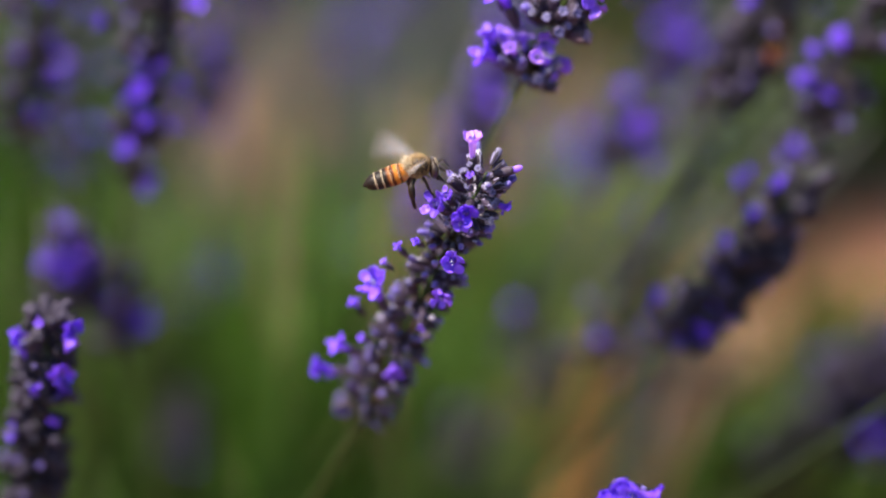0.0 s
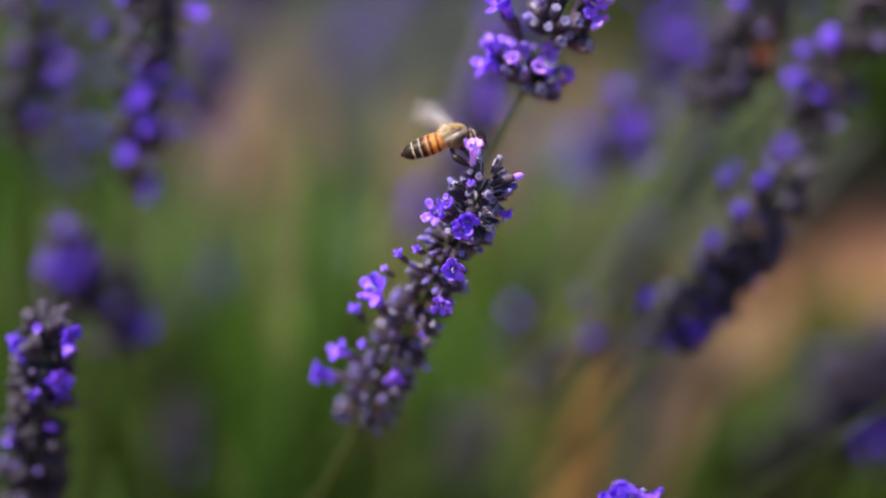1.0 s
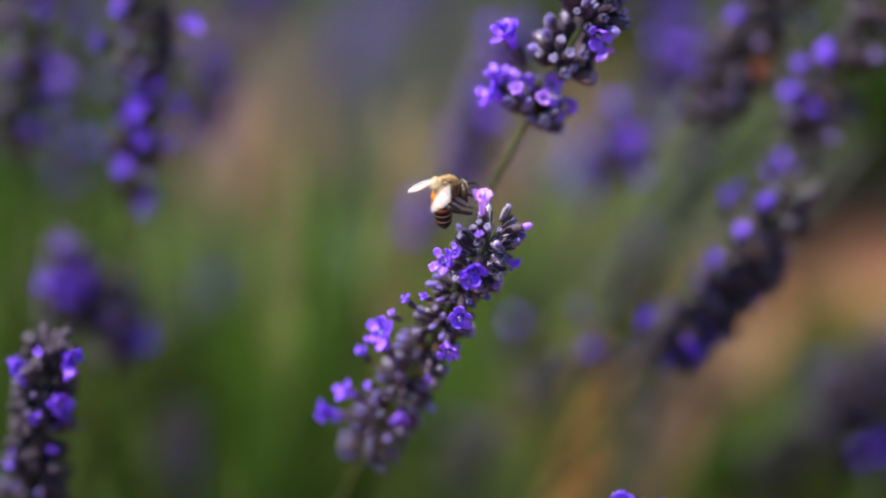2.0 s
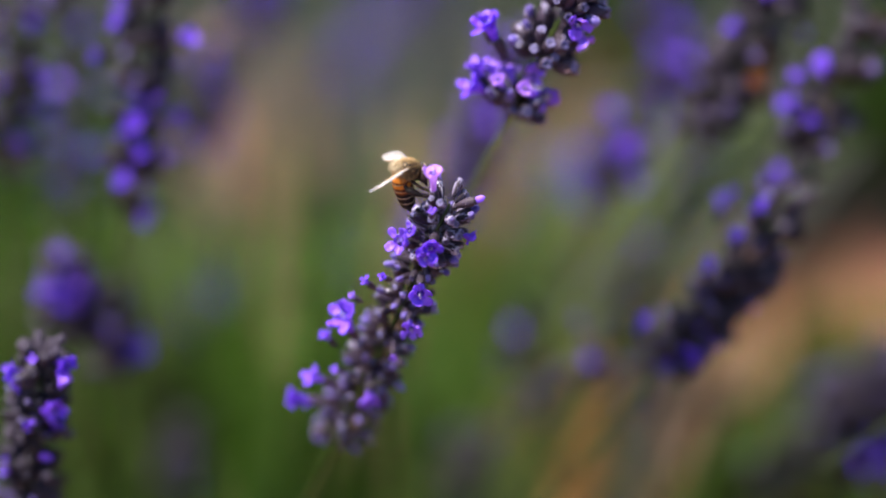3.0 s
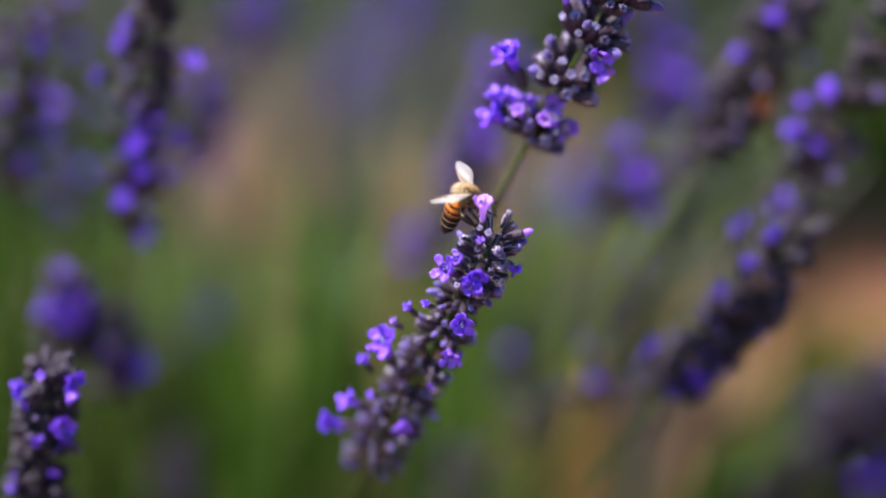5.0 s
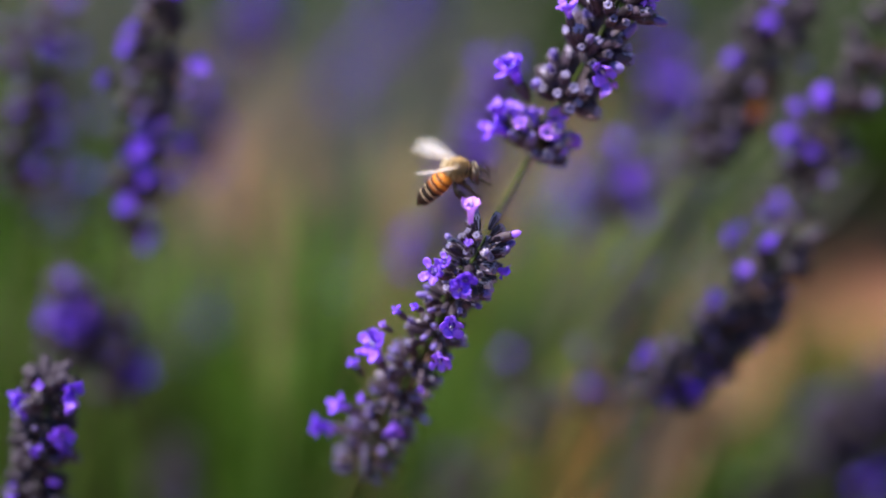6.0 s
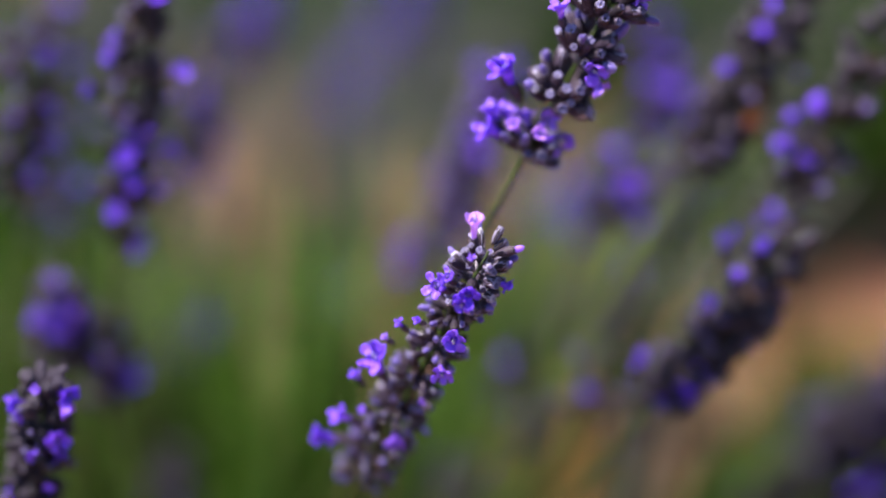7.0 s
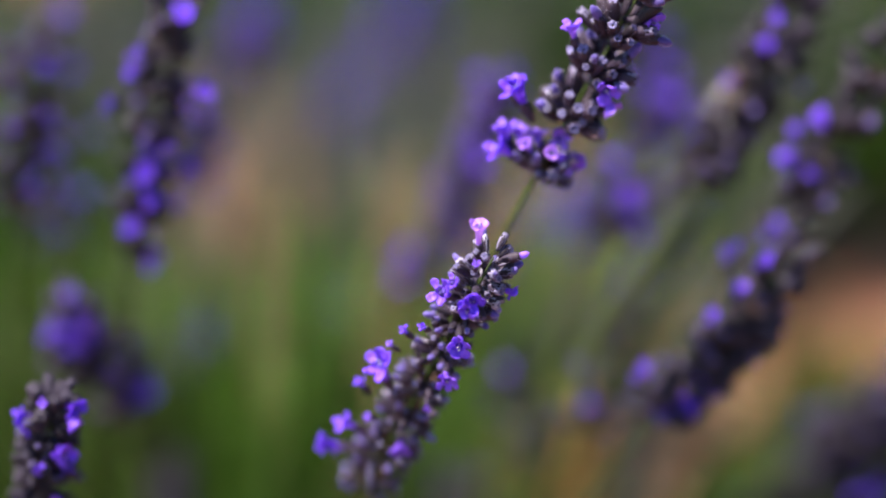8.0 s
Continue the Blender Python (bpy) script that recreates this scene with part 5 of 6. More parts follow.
stalk("pale lavender spike among the stems behind", (-0.0723, 0.3195, 0.0000), (-0.0245, 0.1911, 0.1445), (-0.0190, 0.1878, 0.1609), seed=109, size=0.7, bloom=0.163, buds=0.4, group="lavender stalks behind", skin=PALE_STEM, thin=0.6, tiers=5, per_tier=(8, 6))
stalk("dark lavender spike low among the leaves", (-0.0855, 0.2491, 0.0000), (-0.0587, 0.1039, 0.1589), (-0.0562, 0.0996, 0.1739), seed=110, size=1.0, bloom=0.0, buds=0.2, group="lavender stalks behind", skin=PALE_STEM, thin=0.6, tiers=4, per_tier=(8, 6))
stalk("faded lavender spike behind the stems", (-0.0163, 0.2311, 0.0000), (0.0148, 0.0935, 0.1972), (0.0175, 0.0904, 0.2137), seed=113, size=0.6, bloom=0.062, buds=0.4, group="lavender stalks behind", skin=PALE_STEM, thin=0.6, tiers=7, per_tier=(8, 6))
stalk("faded lavender spike behind the stems", (-0.0250, 0.2648, 0.0000), (0.0190, 0.0884, 0.1898), (0.0221, 0.0830, 0.2031), seed=114, size=0.8, bloom=0.0, buds=0.3, group="lavender stalks behind", skin=PALE_STEM, thin=0.6, tiers=5, per_tier=(7, 6))
stalk("faded lavender spike behind the stems", (-0.0051, 0.2552, 0.0000), (0.0397, 0.0812, 0.1971), (0.0428, 0.0760, 0.2108), seed=115, size=0.6, bloom=0.1, buds=0.4, group="lavender stalks behind", skin=PALE_STEM, thin=0.6, tiers=6, per_tier=(8, 6))
stalk("dark lavender spike leaning low over the soil", (-0.0787, 0.2049, 0.0000), (0.0804, 0.0881, 0.1898), (0.0972, 0.0863, 0.2084), seed=123, size=1.2, bloom=0.0, buds=0.2, group="lavender stalks behind", skin=PALE_STEM, thin=0.6, tiers=9, per_tier=(11, 9))
stalk("dark lavender spike leaning low over the soil", (-0.0768, 0.2415, 0.0000), (0.0799, 0.1089, 0.1672), (0.0979, 0.1051, 0.1830), seed=124, size=1.1, bloom=0.0, buds=0.2, group="lavender stalks behind", skin=PALE_STEM, thin=0.6, tiers=7, per_tier=(9, 8))
stalk("dark lavender spike leaning low over the soil", (-0.0795, 0.2122, 0.0000), (0.0698, 0.0945, 0.1640), (0.0864, 0.0925, 0.1823), seed=133, size=1.1, bloom=0.0, buds=0.2, group="lavender stalks behind", skin=PALE_STEM, thin=0.6, tiers=8, per_tier=(10, 8))
stalk("dark lavender spike leaning low over the soil", (-0.0532, 0.2063, 0.0000), (0.0855, 0.0892, 0.1740), (0.1003, 0.0874, 0.1925), seed=134, size=1.1, bloom=0.0, buds=0.2, group="lavender stalks behind", skin=PALE_STEM, thin=0.6, tiers=8, per_tier=(10, 8))
stalk("dark lavender spike among the stems behind", (-0.0242, 0.2575, 0.0000), (0.0389, 0.1162, 0.1949), (0.0442, 0.1128, 0.2111), seed=126, size=0.9, bloom=0.0, buds=0.2, group="lavender stalks behind", skin=PALE_STEM, thin=0.6, tiers=5, per_tier=(8, 6))
stalk("faded lavender spike among the stems behind", (-0.0090, 0.2560, 0.0000), (0.0485, 0.1328, 0.2014), (0.0537, 0.1307, 0.2194), seed=127, size=0.75, bloom=0.075, buds=0.4, group="lavender stalks behind", skin=PALE_STEM, thin=0.6, tiers=7, per_tier=(8, 6))
stalk("faded lavender spike among the stems behind", (-0.0206, 0.2763, 0.0000), (0.0533, 0.1345, 0.2214), (0.0588, 0.1313, 0.2379), seed=128, size=0.75, bloom=0.075, buds=0.4, group="lavender stalks behind", skin=PALE_STEM, thin=0.6, tiers=7, per_tier=(8, 6))
stalk("faded lavender spike behind the stems", (-0.1571, 0.3210, 0.0000), (-0.0873, 0.1543, 0.1962), (-0.0823, 0.1495, 0.2104), seed=129, size=0.7, bloom=0.1, buds=0.3, group="lavender stalks behind", skin=PALE_STEM, thin=0.6, tiers=6, per_tier=(8, 6))
stalk("violet flower of a lavender spike low by the stems", (0.1054, 0.2497, 0.0000), (0.0919, 0.0715, 0.1837), (0.0910, 0.0660, 0.1967), seed=130, size=0.7, bloom=0.1, buds=0.3, group="lavender stalks behind", skin=PALE_STEM, thin=0.6, tiers=4, per_tier=(8, 6))
stalk("lavender spike topped with open violet flowers", (0.0068, -0.0646, 0.0000), (0.0279, -0.0296, 0.2444), (0.0292, -0.0274, 0.2599), seed=95, bloom=0.05, tiers=6,
    flowers=[(1.120, -0.00260, 0.0020, 25, 0.8, 0, 0), (1.254, -0.00159, 0.0030, 20, 0.8, 130, 0), (1.256, -0.00035, 0.0040, 15, 0.75, 40, 0), (1.168, 0.00335, 0.0020, 15, 0.7, 80, 3), (1.045, -0.00343, 0.0030, 0, 0.7, 0, 0), (1.140, 0.00075, 0.0040, 0, 0.7, 0, 0)])
stalk("green lavender stem leaning far over", (-0.1800, 0.0032, 0.0000), (0.0875, 0.0236, 0.2460), (0.0984, 0.0244, 0.2561), seed=91, thin=0.5, bloom=0.1, tiers=6)

# ---- bees ----
visitor = honeybee("honeybee with amber and black banded abdomen at a lavender spike")
passer = tagged(copy_thing(visitor, pose(-0.3, 0.2, 0.9)), "honeybee flying past behind the flowers")
sitter = tagged(copy_thing(visitor, pose(0.3, 0.2, 0.9)), "honeybee sitting on a dark lavender spike")


# ---- what moves ----
SIGHT, RISE = Vector((0, 0.809, -0.588)), Vector((0, 0.588, 0.809))


def sway(root, pivot, turn, back, across, up):
    """A stalk at root, swayed by the wind about a point of its stem: turned sideways and bent back by degrees, and shifted by millimetres as its lower stem gives."""
    m = Matrix.Translation(pivot)
    give = Vector((across, 0, 0)) / 1000 + RISE * (up / 1000)
    return Matrix.Translation(Vector(root) + give) @ m @ Matrix.Rotation(radians(turn), 4, SIGHT) @ pose(0, 0, 0, back, 0, 0) @ m.inverted()


def motions():
    walk(main_stalk, [(t, sway((-0.0800, 0.2100, 0.0000), (0.0794, -0.2027, 0.2727), *a)) for t, *a in (
        (0, -0.25, -4.41, -1.88, 3.16), (0.5, -0.83, -3.46, -2.43, 3.18), (1, -0.24, -3.70, -1.67, 2.52), (1.5, 0.56, -2.65, 0.33, -0.35), (1.7, 1.32, -1.95, 0.52, -2.47), (2.8, -3.30, -0.08, -6.25, 1.44), (3, -3.66, 0.00, -6.56, 2.21), (3.5, -2.69, 0.10, -4.76, 1.34), (4, -0.82, 0.07, -1.73, -0.53), (4.5, 0.11, -1.61, 0.21, 0.20), (5, 0.02, -1.13, 0.57, 0.50), (5.2, 0.17, -1.07, 0.40, -0.02), (6.3, -0.87, -0.96, -0.99, 0.91), (6.5, -0.73, -0.61, -0.92, 1.11), (7, 0.00, 0.00, -0.00, -0.00), (7.5, 0.53, -0.26, 0.48, -0.43), (8, -0.22, -0.30, 0.93, 0.41))])
    walk(tall_stalk, [(t, sway((-0.0300, 0.2000, 0.0000), (0.0547, -0.1676, 0.3161), *a)) for t, *a in (
        (0, -0.86, 0.04, -2.54, 4.03), (0.5, -0.69, 0.13, -3.79, 4.57), (1, -1.46, 0.03, -2.16, 2.88), (1.5, -0.74, -1.11, 0.46, 0.49), (1.7, -0.21, 0.07, 0.83, -1.17), (2.8, -0.29, -1.46, -3.40, 1.72), (3, -1.27, -0.71, -4.32, 2.50), (3.5, -1.26, -0.70, -4.55, 3.15), (4, -0.83, -0.38, -2.61, 1.95), (4.5, -0.61, 0.47, -0.92, 0.78), (5, -0.02, 0.42, -0.14, 0.38), (5.2, -0.35, 1.04, 0.07, 0.22), (6.3, 0.26, 1.11, 0.87, -1.55), (6.5, -0.16, 0.35, 0.49, -1.12), (7, 0.00, -0.00, 0.00, 0.00), (7.5, 0.30, 0.21, 0.95, -0.20), (8, 0.21, 0.34, 2.04, -1.67))])
    walk(small_stalk, [(t, sway((-0.1090, 0.0022, 0.0000), (0.0412, 0.0038, 0.2477), *a)) for t, *a in (
        (0, -0.15, -0.68, -1.21, 1.90), (0.5, -0.71, -0.63, -1.51, 1.77), (1, 0.05, -0.63, -1.45, 1.40), (1.5, -0.16, -0.73, -0.96, 0.24), (1.7, 0.08, -0.09, -0.90, -0.61), (2.8, -0.10, 0.17, -1.91, -0.46), (3, 0.41, -0.56, -2.10, -0.29), (3.5, -0.01, -0.63, -2.18, 0.21), (4, -0.46, -0.30, -1.98, -1.02), (4.5, 0.09, -0.07, -1.47, -0.70), (5, 0.24, 0.08, -0.03, 0.34), (5.2, 0.25, 0.25, 0.05, 0.20), (6.3, -0.44, 0.68, 0.27, -0.25), (6.5, 0.74, -0.05, -0.07, -0.22), (7, -0.00, -0.00, 0.00, 0.00), (7.5, 0.62, -0.07, -0.10, -0.69), (8, 0.00, 0.26, 1.33, -0.56))])
    walk(arched_stalk, [(t, sway((-0.1113, 0.0823, 0.0000), (0.1630, -0.0464, 0.2591), *a)) for t, *a in (
        (0, -0.61, -1.55, 0.91, 1.69), (0.5, -0.93, -0.99, 0.77, 1.74), (1, -2.84, -1.13, -1.01, 2.46), (1.5, -1.99, -0.94, -0.93, 1.70), (1.7, -1.53, -0.79, -0.87, 0.81), (2.8, -2.25, -1.04, -1.13, 1.45), (3, -2.85, -0.67, -1.42, 1.61), (3.5, -3.07, -0.37, -1.77, 1.64), (4, -1.76, -0.62, -0.86, 1.10), (4.5, -0.91, -0.50, 0.35, 0.94), (5, -0.09, -0.26, 1.04, 0.07), (5.2, 0.20, -0.36, 0.80, -0.38), (6.3, -0.33, -0.22, -0.05, -0.01), (6.5, -0.83, -0.25, -0.08, 0.36), (7, 0.00, 0.00, -0.00, 0.00), (7.5, -0.01, 0.00, 0.41, -0.34), (8, 0.21, 0.14, 0.54, -0.72))])
    walk(leaning_stalk, [(t, sway((-0.0754, 0.0988, 0.0000), (0.1488, -0.0362, 0.2845), *a)) for t, *a in (
        (0, -0.00, 0.00, 1.86, 2.53), (0.5, -0.00, 0.00, 1.35, 2.57), (1, -0.00, -0.00, 0.26, 2.94), (1.5, -0.00, -0.00, -0.19, 2.46), (1.7, -0.00, -0.00, -0.29, 2.37), (2.8, -0.00, -0.00, -0.79, 1.90), (3, -0.00, 0.00, -0.88, 1.82), (3.5, 0.00, -0.00, -1.44, 1.90), (4, 0.00, 0.00, -0.74, 1.71), (4.5, -0.00, 0.00, 0.32, 1.21), (5, 0.00, 0.00, 1.02, 0.44), (5.2, 0.00, 0.00, 0.89, 0.44), (6.3, -0.00, -0.00, 0.21, 0.40), (6.5, -0.00, -0.00, 0.09, 0.40), (7, 0.00, 0.00, 0.00, 0.00), (7.5, -0.00, 0.00, 0.43, -0.65), (8, 0.00, 0.00, 0.75, -0.78))])
    walk(visited_stalk, [(t, sway((-0.0824, 0.1209, 0.0000), (0.1402, -0.0500, 0.2893), *a)) for t, *a in (
        (0, -0.00, 0.00, 1.87, 2.55), (0.5, -0.00, 0.00, 1.36, 2.58), (1, -0.00, 0.00, 0.27, 2.96), (1.5, 0.00, -0.00, -0.20, 2.47), (1.7, -0.00, -0.00, -0.29, 2.39), (2.8, -0.00, -0.00, -0.79, 1.92), (3, -0.00, 0.00, -0.89, 1.83), (3.5, -0.00, 0.00, -1.45, 1.91), (4, -0.00, 0.00, -0.75, 1.72), (4.5, 0.00, -0.00, 0.32, 1.22), (5, -0.00, 0.00, 1.02, 0.45), (5.2, -0.00, 0.00, 0.90, 0.44), (6.3, -0.00, 0.00, 0.22, 0.41), (6.5, -0.00, 0.00, 0.09, 0.40), (7, -0.00, 0.00, 0.00, 0.00), (7.5, 0.00, -0.00, 0.44, -0.66), (8, 0.00, 0.00, 0.75, -0.78))])
    walk(back_stalk, [(t, sway((-0.0945, 0.1349, 0.0000), (0.0414, -0.0720, 0.2910), *a)) for t, *a in (
        (0, 0.71, -3.24, 0.35, 2.23), (0.5, 1.02, -3.04, 0.60, 1.91), (1, 0.90, -2.33, 0.63, 1.44), (1.5, 0.45, -1.81, 0.05, 1.28), (1.7, 0.66, -2.18, -0.07, 1.03), (2.8, 0.65, -2.20, -0.17, 0.96), (3, -0.09, -1.72, -0.34, 0.33), (3.5, -1.04, -1.02, -1.45, 0.25), (4, -1.75, -0.45, -2.44, 0.39), (4.5, -1.51, -0.53, -1.89, 0.40), (5, 1.08, -0.03, 0.83, 0.12), (5.2, 2.06, -0.49, 1.95, 0.17), (6.3, 2.14, -0.28, 2.20, -0.04), (6.5, 1.18, 0.26, 1.13, -0.36), (7, 0.00, 0.00, -0.00, 0.00), (7.5, 0.96, 0.70, 1.47, -0.55), (8, 2.57, 0.72, 3.86, -1.21))])
    walk(edge_stalk, [(t, sway((-0.1062, 0.1550, 0.0000), (0.0303, -0.0787, 0.2786), *a)) for t, *a in (
        (0, -0.00, -0.00, -1.30, 1.81), (0.5, -0.00, -0.00, -1.30, 1.81), (1, -0.00, -0.00, -1.30, 1.81), (1.5, -0.00, -0.00, -1.30, 1.81), (1.7, -0.00, -0.00, -1.66, 1.65), (2.8, -0.00, 0.00, -3.64, 0.74), (3, -0.00, 0.00, -4.00, 0.57), (3.5, -0.00, 0.00, -2.33, 0.68), (4, -0.00, 0.00, -1.33, 0.69), (4.5, 0.00, -0.00, -2.02, 0.70), (5, -0.00, 0.00, -2.29, 0.27), (5.2, -0.00, 0.00, -1.80, 0.26), (6.3, -0.00, 0.00, 0.89, 0.21), (6.5, -0.00, 0.00, 1.38, 0.20), (7, 0.00, 0.00, -0.00, 0.00), (7.5, -0.00, 0.00, -1.17, 0.17), (8, 0.00, -0.00, -0.06, -0.12))])
    walk(capped_stalk, [(t, sway((-0.0532, 0.1158, 0.0000), (-0.0159, -0.0616, 0.2434), *a)) for t, *a in (
        (0, 0.00, 0.00, -0.45, 0.80), (0.5, 0.00, 0.00, -0.18, 0.69), (1, -0.00, 0.00, -0.02, 0.59), (1.5, -0.00, 0.00, -0.18, 0.24), (1.7, 0.00, 0.00, -0.16, -0.67), (2.8, -0.00, -0.00, -0.47, -0.75), (3, 0.00, 0.00, -0.61, -0.55), (3.5, 0.00, 0.00, -1.20, -0.59), (4, 0.00, -0.00, -1.80, -0.10), (4.5, 0.00, 0.00, -1.52, -0.43), (5, -0.00, 0.00, 0.47, -0.38), (5.2, -0.00, -0.00, 1.35, -1.00), (6.3, -0.00, 0.00, 1.58, -0.82), (6.5, 0.00, -0.00, 0.75, -0.61), (7, 0.00, -0.00, 0.00, 0.00), (7.5, -0.00, 0.00, 1.08, -0.33), (8, 0.00, 0.00, 2.70, -0.79))])
    walk(low_stalk, [(t, sway((-0.0384, 0.1024, 0.0000), (-0.0242, -0.0383, 0.2286), *a)) for t, *a in (
        (0, 0.00, 0.00, -0.28, 0.51), (0.5, 0.00, 0.00, -0.17, 0.57), (1, -0.00, -0.00, -0.01, 0.12), (1.5, -0.00, 0.00, -0.17, 0.10), (1.7, 0.00, 0.00, -0.21, -0.40), (2.8, 0.00, 0.00, -0.42, -0.15), (3, 0.00, 0.00, -0.77, -0.38), (3.5, 0.00, 0.00, -1.23, -0.43), (4, -0.00, -0.00, -1.51, -0.25), (4.5, -0.00, 0.00, -1.40, -0.10), (5, -0.00, 0.00, 0.34, -0.38), (5.2, 0.00, 0.00, 0.80, -0.52), (6.3, 0.00, 0.00, 1.24, -0.23), (6.5, 0.00, -0.00, 0.61, -0.45), (7, 0.00, 0.00, -0.00, -0.00), (7.5, -0.00, 0.00, 0.78, -0.18), (8, -0.00, 0.00, 2.46, -0.98))])
    walk(stalk_mid_r, [(t, sway((-0.0175, 0.2290, 0.0000), (0.0557, -0.1408, 0.2510), *a)) for t, *a in (
        (0, -0.00, 0.00, -0.17, 1.50), (0.5, 0.00, -0.00, -0.91, 1.89), (1, -0.00, 0.00, -1.42, 1.78), (1.5, -0.00, -0.00, -1.59, 1.08), (1.7, -0.00, -0.00, -1.71, 1.15), (2.8, -0.00, 0.00, -2.41, 1.51), (3, -0.00, 0.00, -2.54, 1.58), (3.5, 0.00, 0.00, -2.65, 1.33), (4, -0.00, 0.00, -1.74, 0.96), (4.5, -0.00, 0.00, -0.60, 0.59), (5, 0.00, 0.00, 0.65, -0.25), (5.2, 0.00, 0.00, 0.49, -0.18), (6.3, 0.00, 0.00, -0.41, 0.18), (6.5, 0.00, 0.00, -0.58, 0.25), (7, 0.00, 0.00, -0.00, -0.00), (7.5, -0.00, 0.00, 0.28, -0.71), (8, 0.00, -0.00, 0.12, -0.33))])
    walk(dot_stalk, [(t, sway((-0.0267, 0.1407, 0.0000), (0.0563, -0.0838, 0.2261), *a)) for t, *a in (
        (0, 0.00, 0.00, 0.33, 0.46), (0.5, -0.00, -0.00, 0.27, 0.51), (1, 0.00, 0.00, -0.89, 0.89), (1.5, -0.00, 0.00, -1.07, 0.71), (1.7, -0.00, 0.00, -1.06, 0.64), (2.8, 0.00, 0.00, -1.03, 0.27), (3, 0.00, 0.00, -1.02, 0.20), (3.5, -0.00, -0.00, -1.64, 0.45), (4, 0.00, -0.00, -0.77, 0.26), (4.5, 0.00, -0.00, 0.16, 0.23), (5, 0.00, 0.00, 0.71, -0.24), (5.2, 0.00, 0.00, 0.58, -0.24), (6.3, 0.00, 0.00, -0.09, -0.25), (6.5, 0.00, 0.00, -0.21, -0.25), (7, -0.00, -0.00, 0.00, 0.00), (7.5, -0.00, 0.00, 0.26, -0.51), (8, 0.00, 0.00, 0.60, -0.64))])
    walk(visitor, [
        (0, pose(-0.0039, 0.0066, 0.3012, 0, -12, 8)),
        (0.1, pose(-0.0035, 0.0077, 0.3028, 0, -17, 8)),
        (0.2, pose(-0.0024, 0.0094, 0.3051, 0, -22, 10)),
        (0.3, pose(-0.0027, 0.0116, 0.3081, 0, -24, 10)),
        (0.4, pose(-0.0034, 0.0125, 0.3093, 0, -10, 6)),
        (0.5, pose(-0.0043, 0.0128, 0.3097, 0, -3, 4)),
        (0.6, pose(-0.0045, 0.0126, 0.3095, 0, 0, 4)),
        (0.7, pose(-0.0034, 0.0119, 0.3085, 0, 0, 6)),
        (0.8, pose(-0.0012, 0.0110, 0.3073, 0, 4, 6)),
        (0.9, pose(0.0015, 0.0099, 0.3058, 0, -2, 6)),
        (1.0, pose(0.0022, 0.0096, 0.3054, 0, -8, 6)),
        (1.1, pose(0.0029, 0.0092, 0.3048, 0, -8, 6)),
        (1.2, pose(0.0033, 0.0090, 0.3045, 0, -8, 6)),
        (1.3, pose(0.0040, 0.0087, 0.3041, 0, -10, 6)),
        (1.4, pose(0.0042, 0.0080, 0.3031, 0, -10, 6)),
        (1.5, pose(0.0043, 0.0074, 0.3023, 0, -10, 6)),
        (1.6, pose(0.0041, 0.0063, 0.3009, 0, -10, 8)),
        (1.7, pose(0.0032, 0.0057, 0.3000, 0, -10, 8)),
        (2.2, pose(-0.0006, 0.0060, 0.3004, 0, -10, 8)),
        (2.8, pose(-0.0058, 0.0077, 0.3030, 0, -10, 10)),
        (3.0, pose(-0.0053, 0.0082, 0.3036, 0, -8, 8)),
        (3.5, pose(-0.0024, 0.0083, 0.3038, 0, -4, 2)),
        (4.0, pose(0.0018, 0.0070, 0.3020, 0, 2, -4)),
        (4.5, pose(0.0048, 0.0073, 0.3025, 0, 4, -6)),
        (5.0, pose(0.0050, 0.0074, 0.3026, 0, 4, -6)),
        (5.2, pose(0.0048, 0.0070, 0.3021, 0, 4, -6)),
        (5.6, pose(0.0039, 0.0074, 0.3027, 0, 0, -4)),
        (6.0, pose(0.0038, 0.0094, 0.3074, 0, -12, 4)),
        (6.15, pose(0.0034, 0.0133, 0.3146, 0, -12, 16)),
        (6.3, pose(0.0029, 0.0162, 0.3223, 0, -10, 40)),
        (6.4, pose(0.0005, 0.0188, 0.3295, 0, -10, 28)),
        (6.5, pose(-0.0036, 0.0205, 0.3372, 0, -10, 30)),
        (6.7, pose(-0.0103, 0.0102, 0.3573, 0, -16, 40)),
        (7.0, pose(-0.0215, -0.0028, 0.3913, 0, -10, 80)),
        (7.5, pose(-0.0512, -0.0102, 0.4509, 0, -5, 130)),
        (8.0, pose(-0.1005, -0.0032, 0.5138, 0, -5, 150)),
    ])
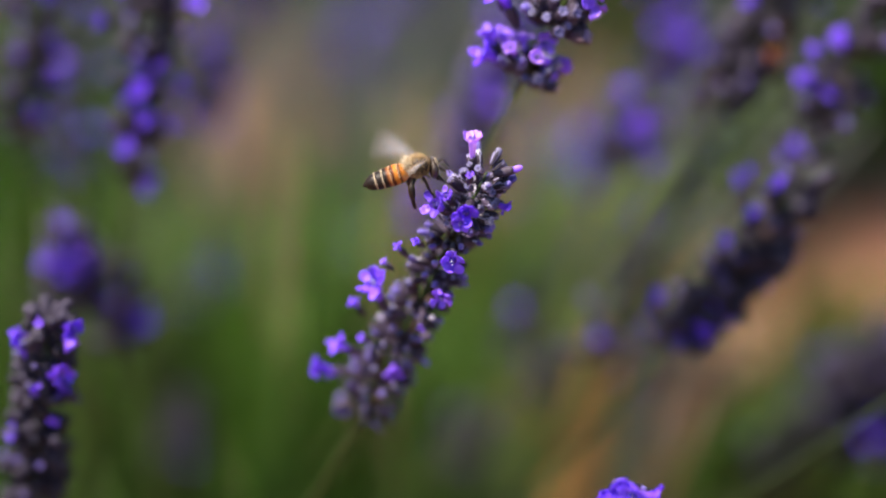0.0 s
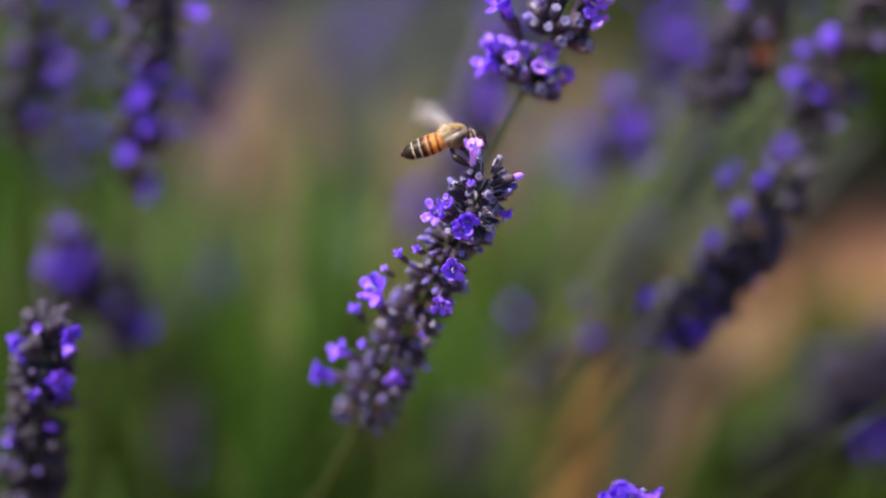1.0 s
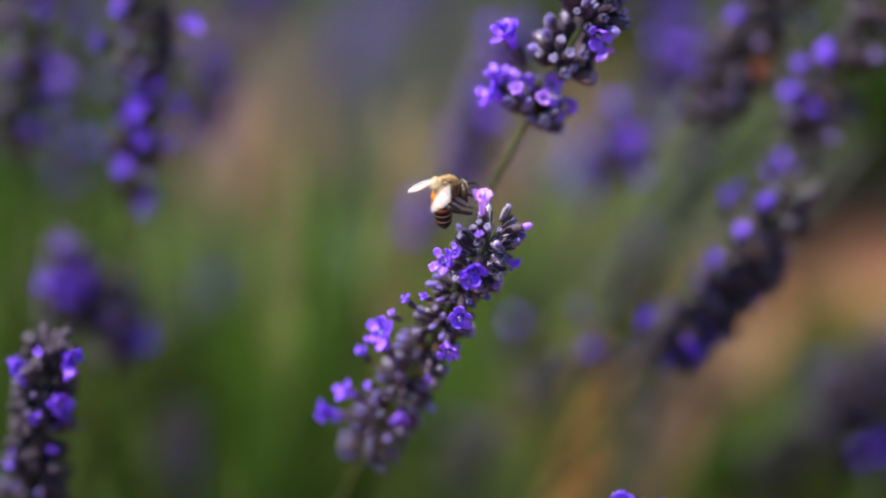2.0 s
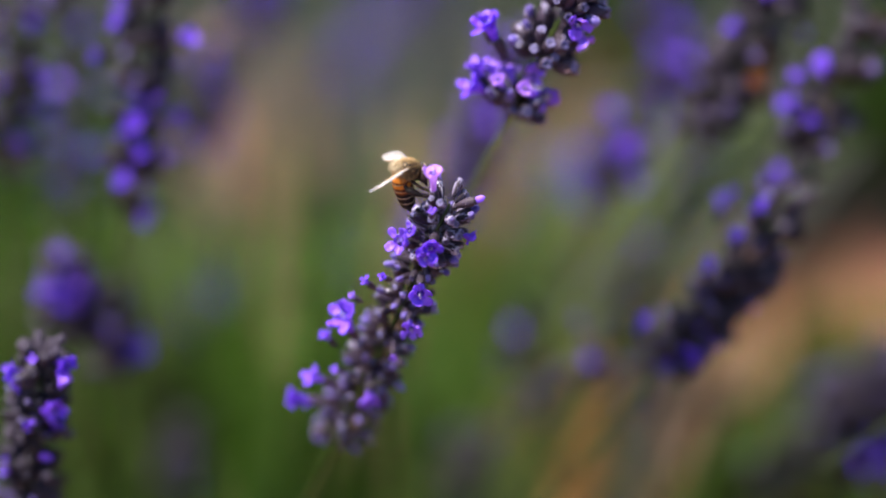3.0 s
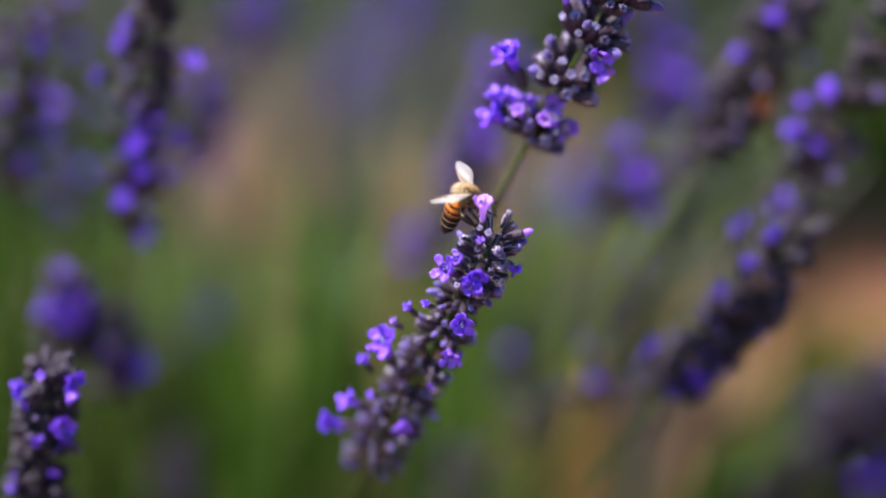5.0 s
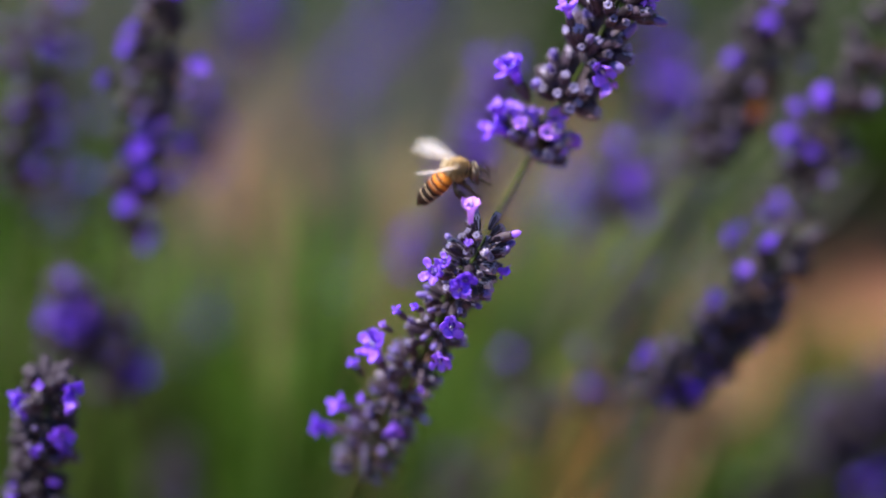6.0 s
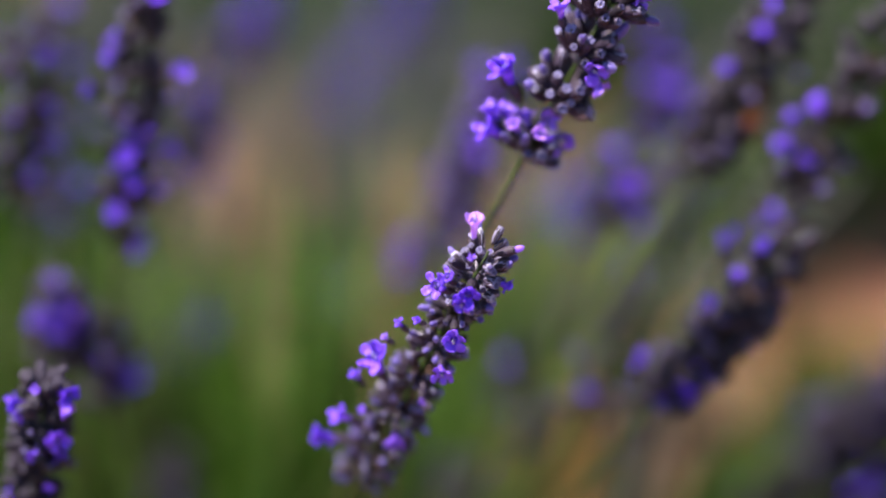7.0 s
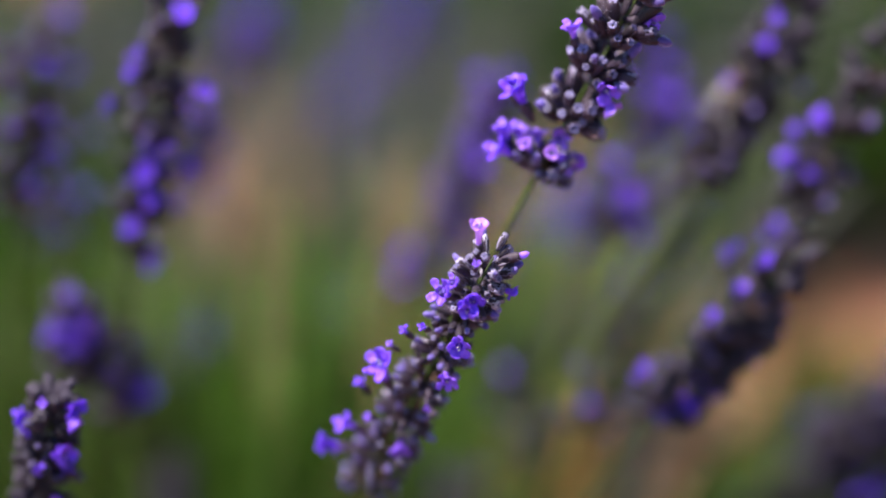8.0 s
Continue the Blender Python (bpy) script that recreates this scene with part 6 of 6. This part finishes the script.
    walk(passer, [
        (0, pose(-0.0869, 0.2771, 0.3155, 0, -5, 10)),
        (1.5, pose(-0.0738, 0.2027, 0.2918, 0, -5, 40)),
        (2.8, pose(-0.0554, 0.1564, 0.2576, 0, 0, 70)),
        (3.1, pose(-0.0439, 0.1447, 0.2414, 0, 5, 80)),
        (3.2, pose(-0.0390, 0.1420, 0.2376, 0, 5, 80)),
        (3.3, pose(-0.0333, 0.1406, 0.2357, 0, 5, 80)),
        (3.4, pose(-0.0261, 0.1390, 0.2334, 0, 5, 80)),
        (3.5, pose(-0.0217, 0.1370, 0.2307, 0, 5, 80)),
        (3.6, pose(-0.0190, 0.1347, 0.2275, 0, 5, 85)),
        (3.7, pose(-0.0177, 0.1324, 0.2243, 0, 5, 85)),
        (3.8, pose(-0.0172, 0.1343, 0.2209, 0, 5, 85)),
        (4.0, pose(-0.0163, 0.1381, 0.2184, 0, 5, 85)),
        (4.2, pose(-0.0145, 0.1430, 0.2134, 0, 5, 80)),
        (4.3, pose(-0.0137, 0.1531, 0.2037, 0, 5, 70)),
        (4.5, pose(-0.0120, 0.1889, 0.1748, 0, 5, 60)),
        (5.0, pose(-0.0046, 0.2596, 0.1155, 0, 5, 30)),
        (6.3, pose(0.0070, 0.4616, -0.0774, 0, 0, 40)),
        (8.0, pose(0.0057, 0.4717, -0.0835, 0, 0, 40)),
    ])
    walk(sitter, [
        (0, pose(0.0607, 0.0690, 0.2883, 0, -100, -90)),
        (0.5, pose(0.0601, 0.0690, 0.2883, 0, -100, -90)),
        (1, pose(0.0590, 0.0692, 0.2886, 0, -100, -90)),
        (1.5, pose(0.0586, 0.0689, 0.2882, 0, -100, -90)),
        (1.7, pose(0.0585, 0.0689, 0.2881, 0, -100, -90)),
        (2.8, pose(0.0580, 0.0686, 0.2877, 0, -100, -90)),
        (3, pose(0.0579, 0.0686, 0.2877, 0, -100, -90)),
        (3.5, pose(0.0573, 0.0686, 0.2877, 0, -100, -90)),
        (4, pose(0.0580, 0.0685, 0.2876, 0, -100, -90)),
        (4.5, pose(0.0591, 0.0682, 0.2872, 0, -100, -90)),
        (5, pose(0.0598, 0.0677, 0.2866, 0, -100, -90)),
        (5.2, pose(0.0597, 0.0677, 0.2866, 0, -100, -90)),
        (6.3, pose(0.0590, 0.0677, 0.2865, 0, -100, -90)),
        (6.5, pose(0.0589, 0.0677, 0.2865, 0, -100, -90)),
        (7, pose(0.0588, 0.0675, 0.2862, 0, -100, -90)),
        (7.5, pose(0.0583, 0.0660, 0.2860, 0, -100, -90)),
        (7.6, pose(0.0583, 0.0660, 0.2859, 0, -98, 0)),
        (7.7, pose(0.0581, 0.0662, 0.2863, 0, -85, 5)),
        (7.8, pose(0.0570, 0.0669, 0.2873, 0, -45, 15)),
        (7.9, pose(0.0562, 0.0680, 0.2889, 0, -60, 25)),
        (8, pose(0.0554, 0.0690, 0.2904, 0, -70, 30)),
    ])
    # the two other bees keep their wings folded or held up
    for bee, spread, lift in ((passer, 12, 84),):
        for which, side in ((0, -1), (1, 1)):
            for kind in ("fore", "hind"):
                piece(bee, kind + "_wing", which).matrix_basis = wing_pose(kind, side, spread, lift)
    # the abdomen hangs down once the bee has landed
    walk(piece(visitor, "abdomen"), [(t, pose(-0.0017, 0, -0.0001, 0, -a, 0)) for t, a in (
        (0, 4), (0.1, 4), (0.2, 4), (0.3, 4), (0.4, 4), (0.5, 3), (0.6, 2), (0.7, 2), (0.8, 2), (0.9, 4), (1.0, 10), (1.1, 22), (1.2, 34), (1.3, 46), (1.4, 50), (1.5, 54), (1.6, 64), (1.7, 76), (2.2, 86), (2.8, 94), (3.0, 92), (3.5, 80), (4.0, 76), (4.5, 74), (5.0, 74), (5.2, 74), (5.6, 60), (6.0, 34), (6.15, 20), (6.3, 18), (6.4, 18), (6.5, 16), (6.7, 10), (7.0, 8), (7.5, 5), (8.0, 5))])
    for which, side in ((0, -1), (1, 1)):
        for kind in ("fore", "hind"):
            walk(piece(sitter, kind + "_wing", which), [(t, wing_pose(kind, side, a, b)) for t, a, b in (
                (0, 6, 4), (7.6, 6, 4), (7.7, 6, 6), (7.8, 8, 10), (8.0, 8, 10))])
    # wings: beating in flight, spread and still on the flower: seconds, spread, lift, twist

    STILL_FAR = ((1.25, 45, -20, 45), (1.5, 22, -32, 50), (1.7, 18, -56, 50), (2.2, 45, -44, 45), (2.8, 66, -33, 40), (3.0, 60, -25, 30), (3.5, 60, -15, 12), (4.0, 62, -8, 0), (4.5, 64, -6, 0), (5.0, 66, -5, 0), (5.2, 60, -7, 0), (5.75, 56, 0, 30))
    STILL_NEAR = ((1.25, 65, 22, 20), (1.5, 75, 30, 0), (1.7, 63, 12, 0), (2.2, 60, 4, 0), (2.8, 32, -7, 52), (3.0, 28, -9, 42), (3.5, 23, -10, 12), (4.0, 30, 0, 0), (4.5, 38, 10, 0), (5.0, 40, 13, 0), (5.2, 32, 10, 0), (5.75, 45, 20, 20))
    for which, side in ((0, -1), (1, 1)):
        for kind, behind in (("fore", 0), ("hind", 6)):
            rows = []
            for n in range(0, 36):
                beat = math.cos(math.pi / 2 + n * (math.pi / 2 - math.pi / 30))
                rows.append((n / 30, wing_pose(kind, side, (30 if side > 0 else 82) - 62 * beat + behind, 30 - 30 * beat, 50 if side > 0 else 20)))
            for t, spread, lift, turned in (STILL_FAR if side > 0 else STILL_NEAR):
                rows.append((t, wing_pose(kind, side, spread + behind, lift, turned)))
            for n in range(174, 241):
                beat = math.cos(math.pi / 2 + (n - 189) * (math.pi / 2 - math.pi / 30))
                rows.append((n / 30, wing_pose(kind, side, 60 - 55 * beat + behind, 22 + 30 * beat)))
            walk(piece(visitor, kind + "_wing", which), rows)
    for kind, forward in (("front", 40), ("middle", 48), ("hind", 52)):
        for which, side in ((0, -1), (1, 1)):
            walk(piece(visitor, kind + "_leg", which), [(t, leg_pose(kind, side, forward * a + b, 8)) for t, a, b in (
                (0, 0, 4 if kind != "hind" else -16), (0.5, 0, 10 * (side + 0.4) if kind != "hind" else 12 * side - 8), (0.8, 0, 0), (0.95, 0.5, 0), (1.1, 1, 0), (5.8, 1, 0), (6.05, 0.3, 0), (6.3, 0.1, 8 * side), (6.5, 0, 0), (8, 0, 0))])


motions()
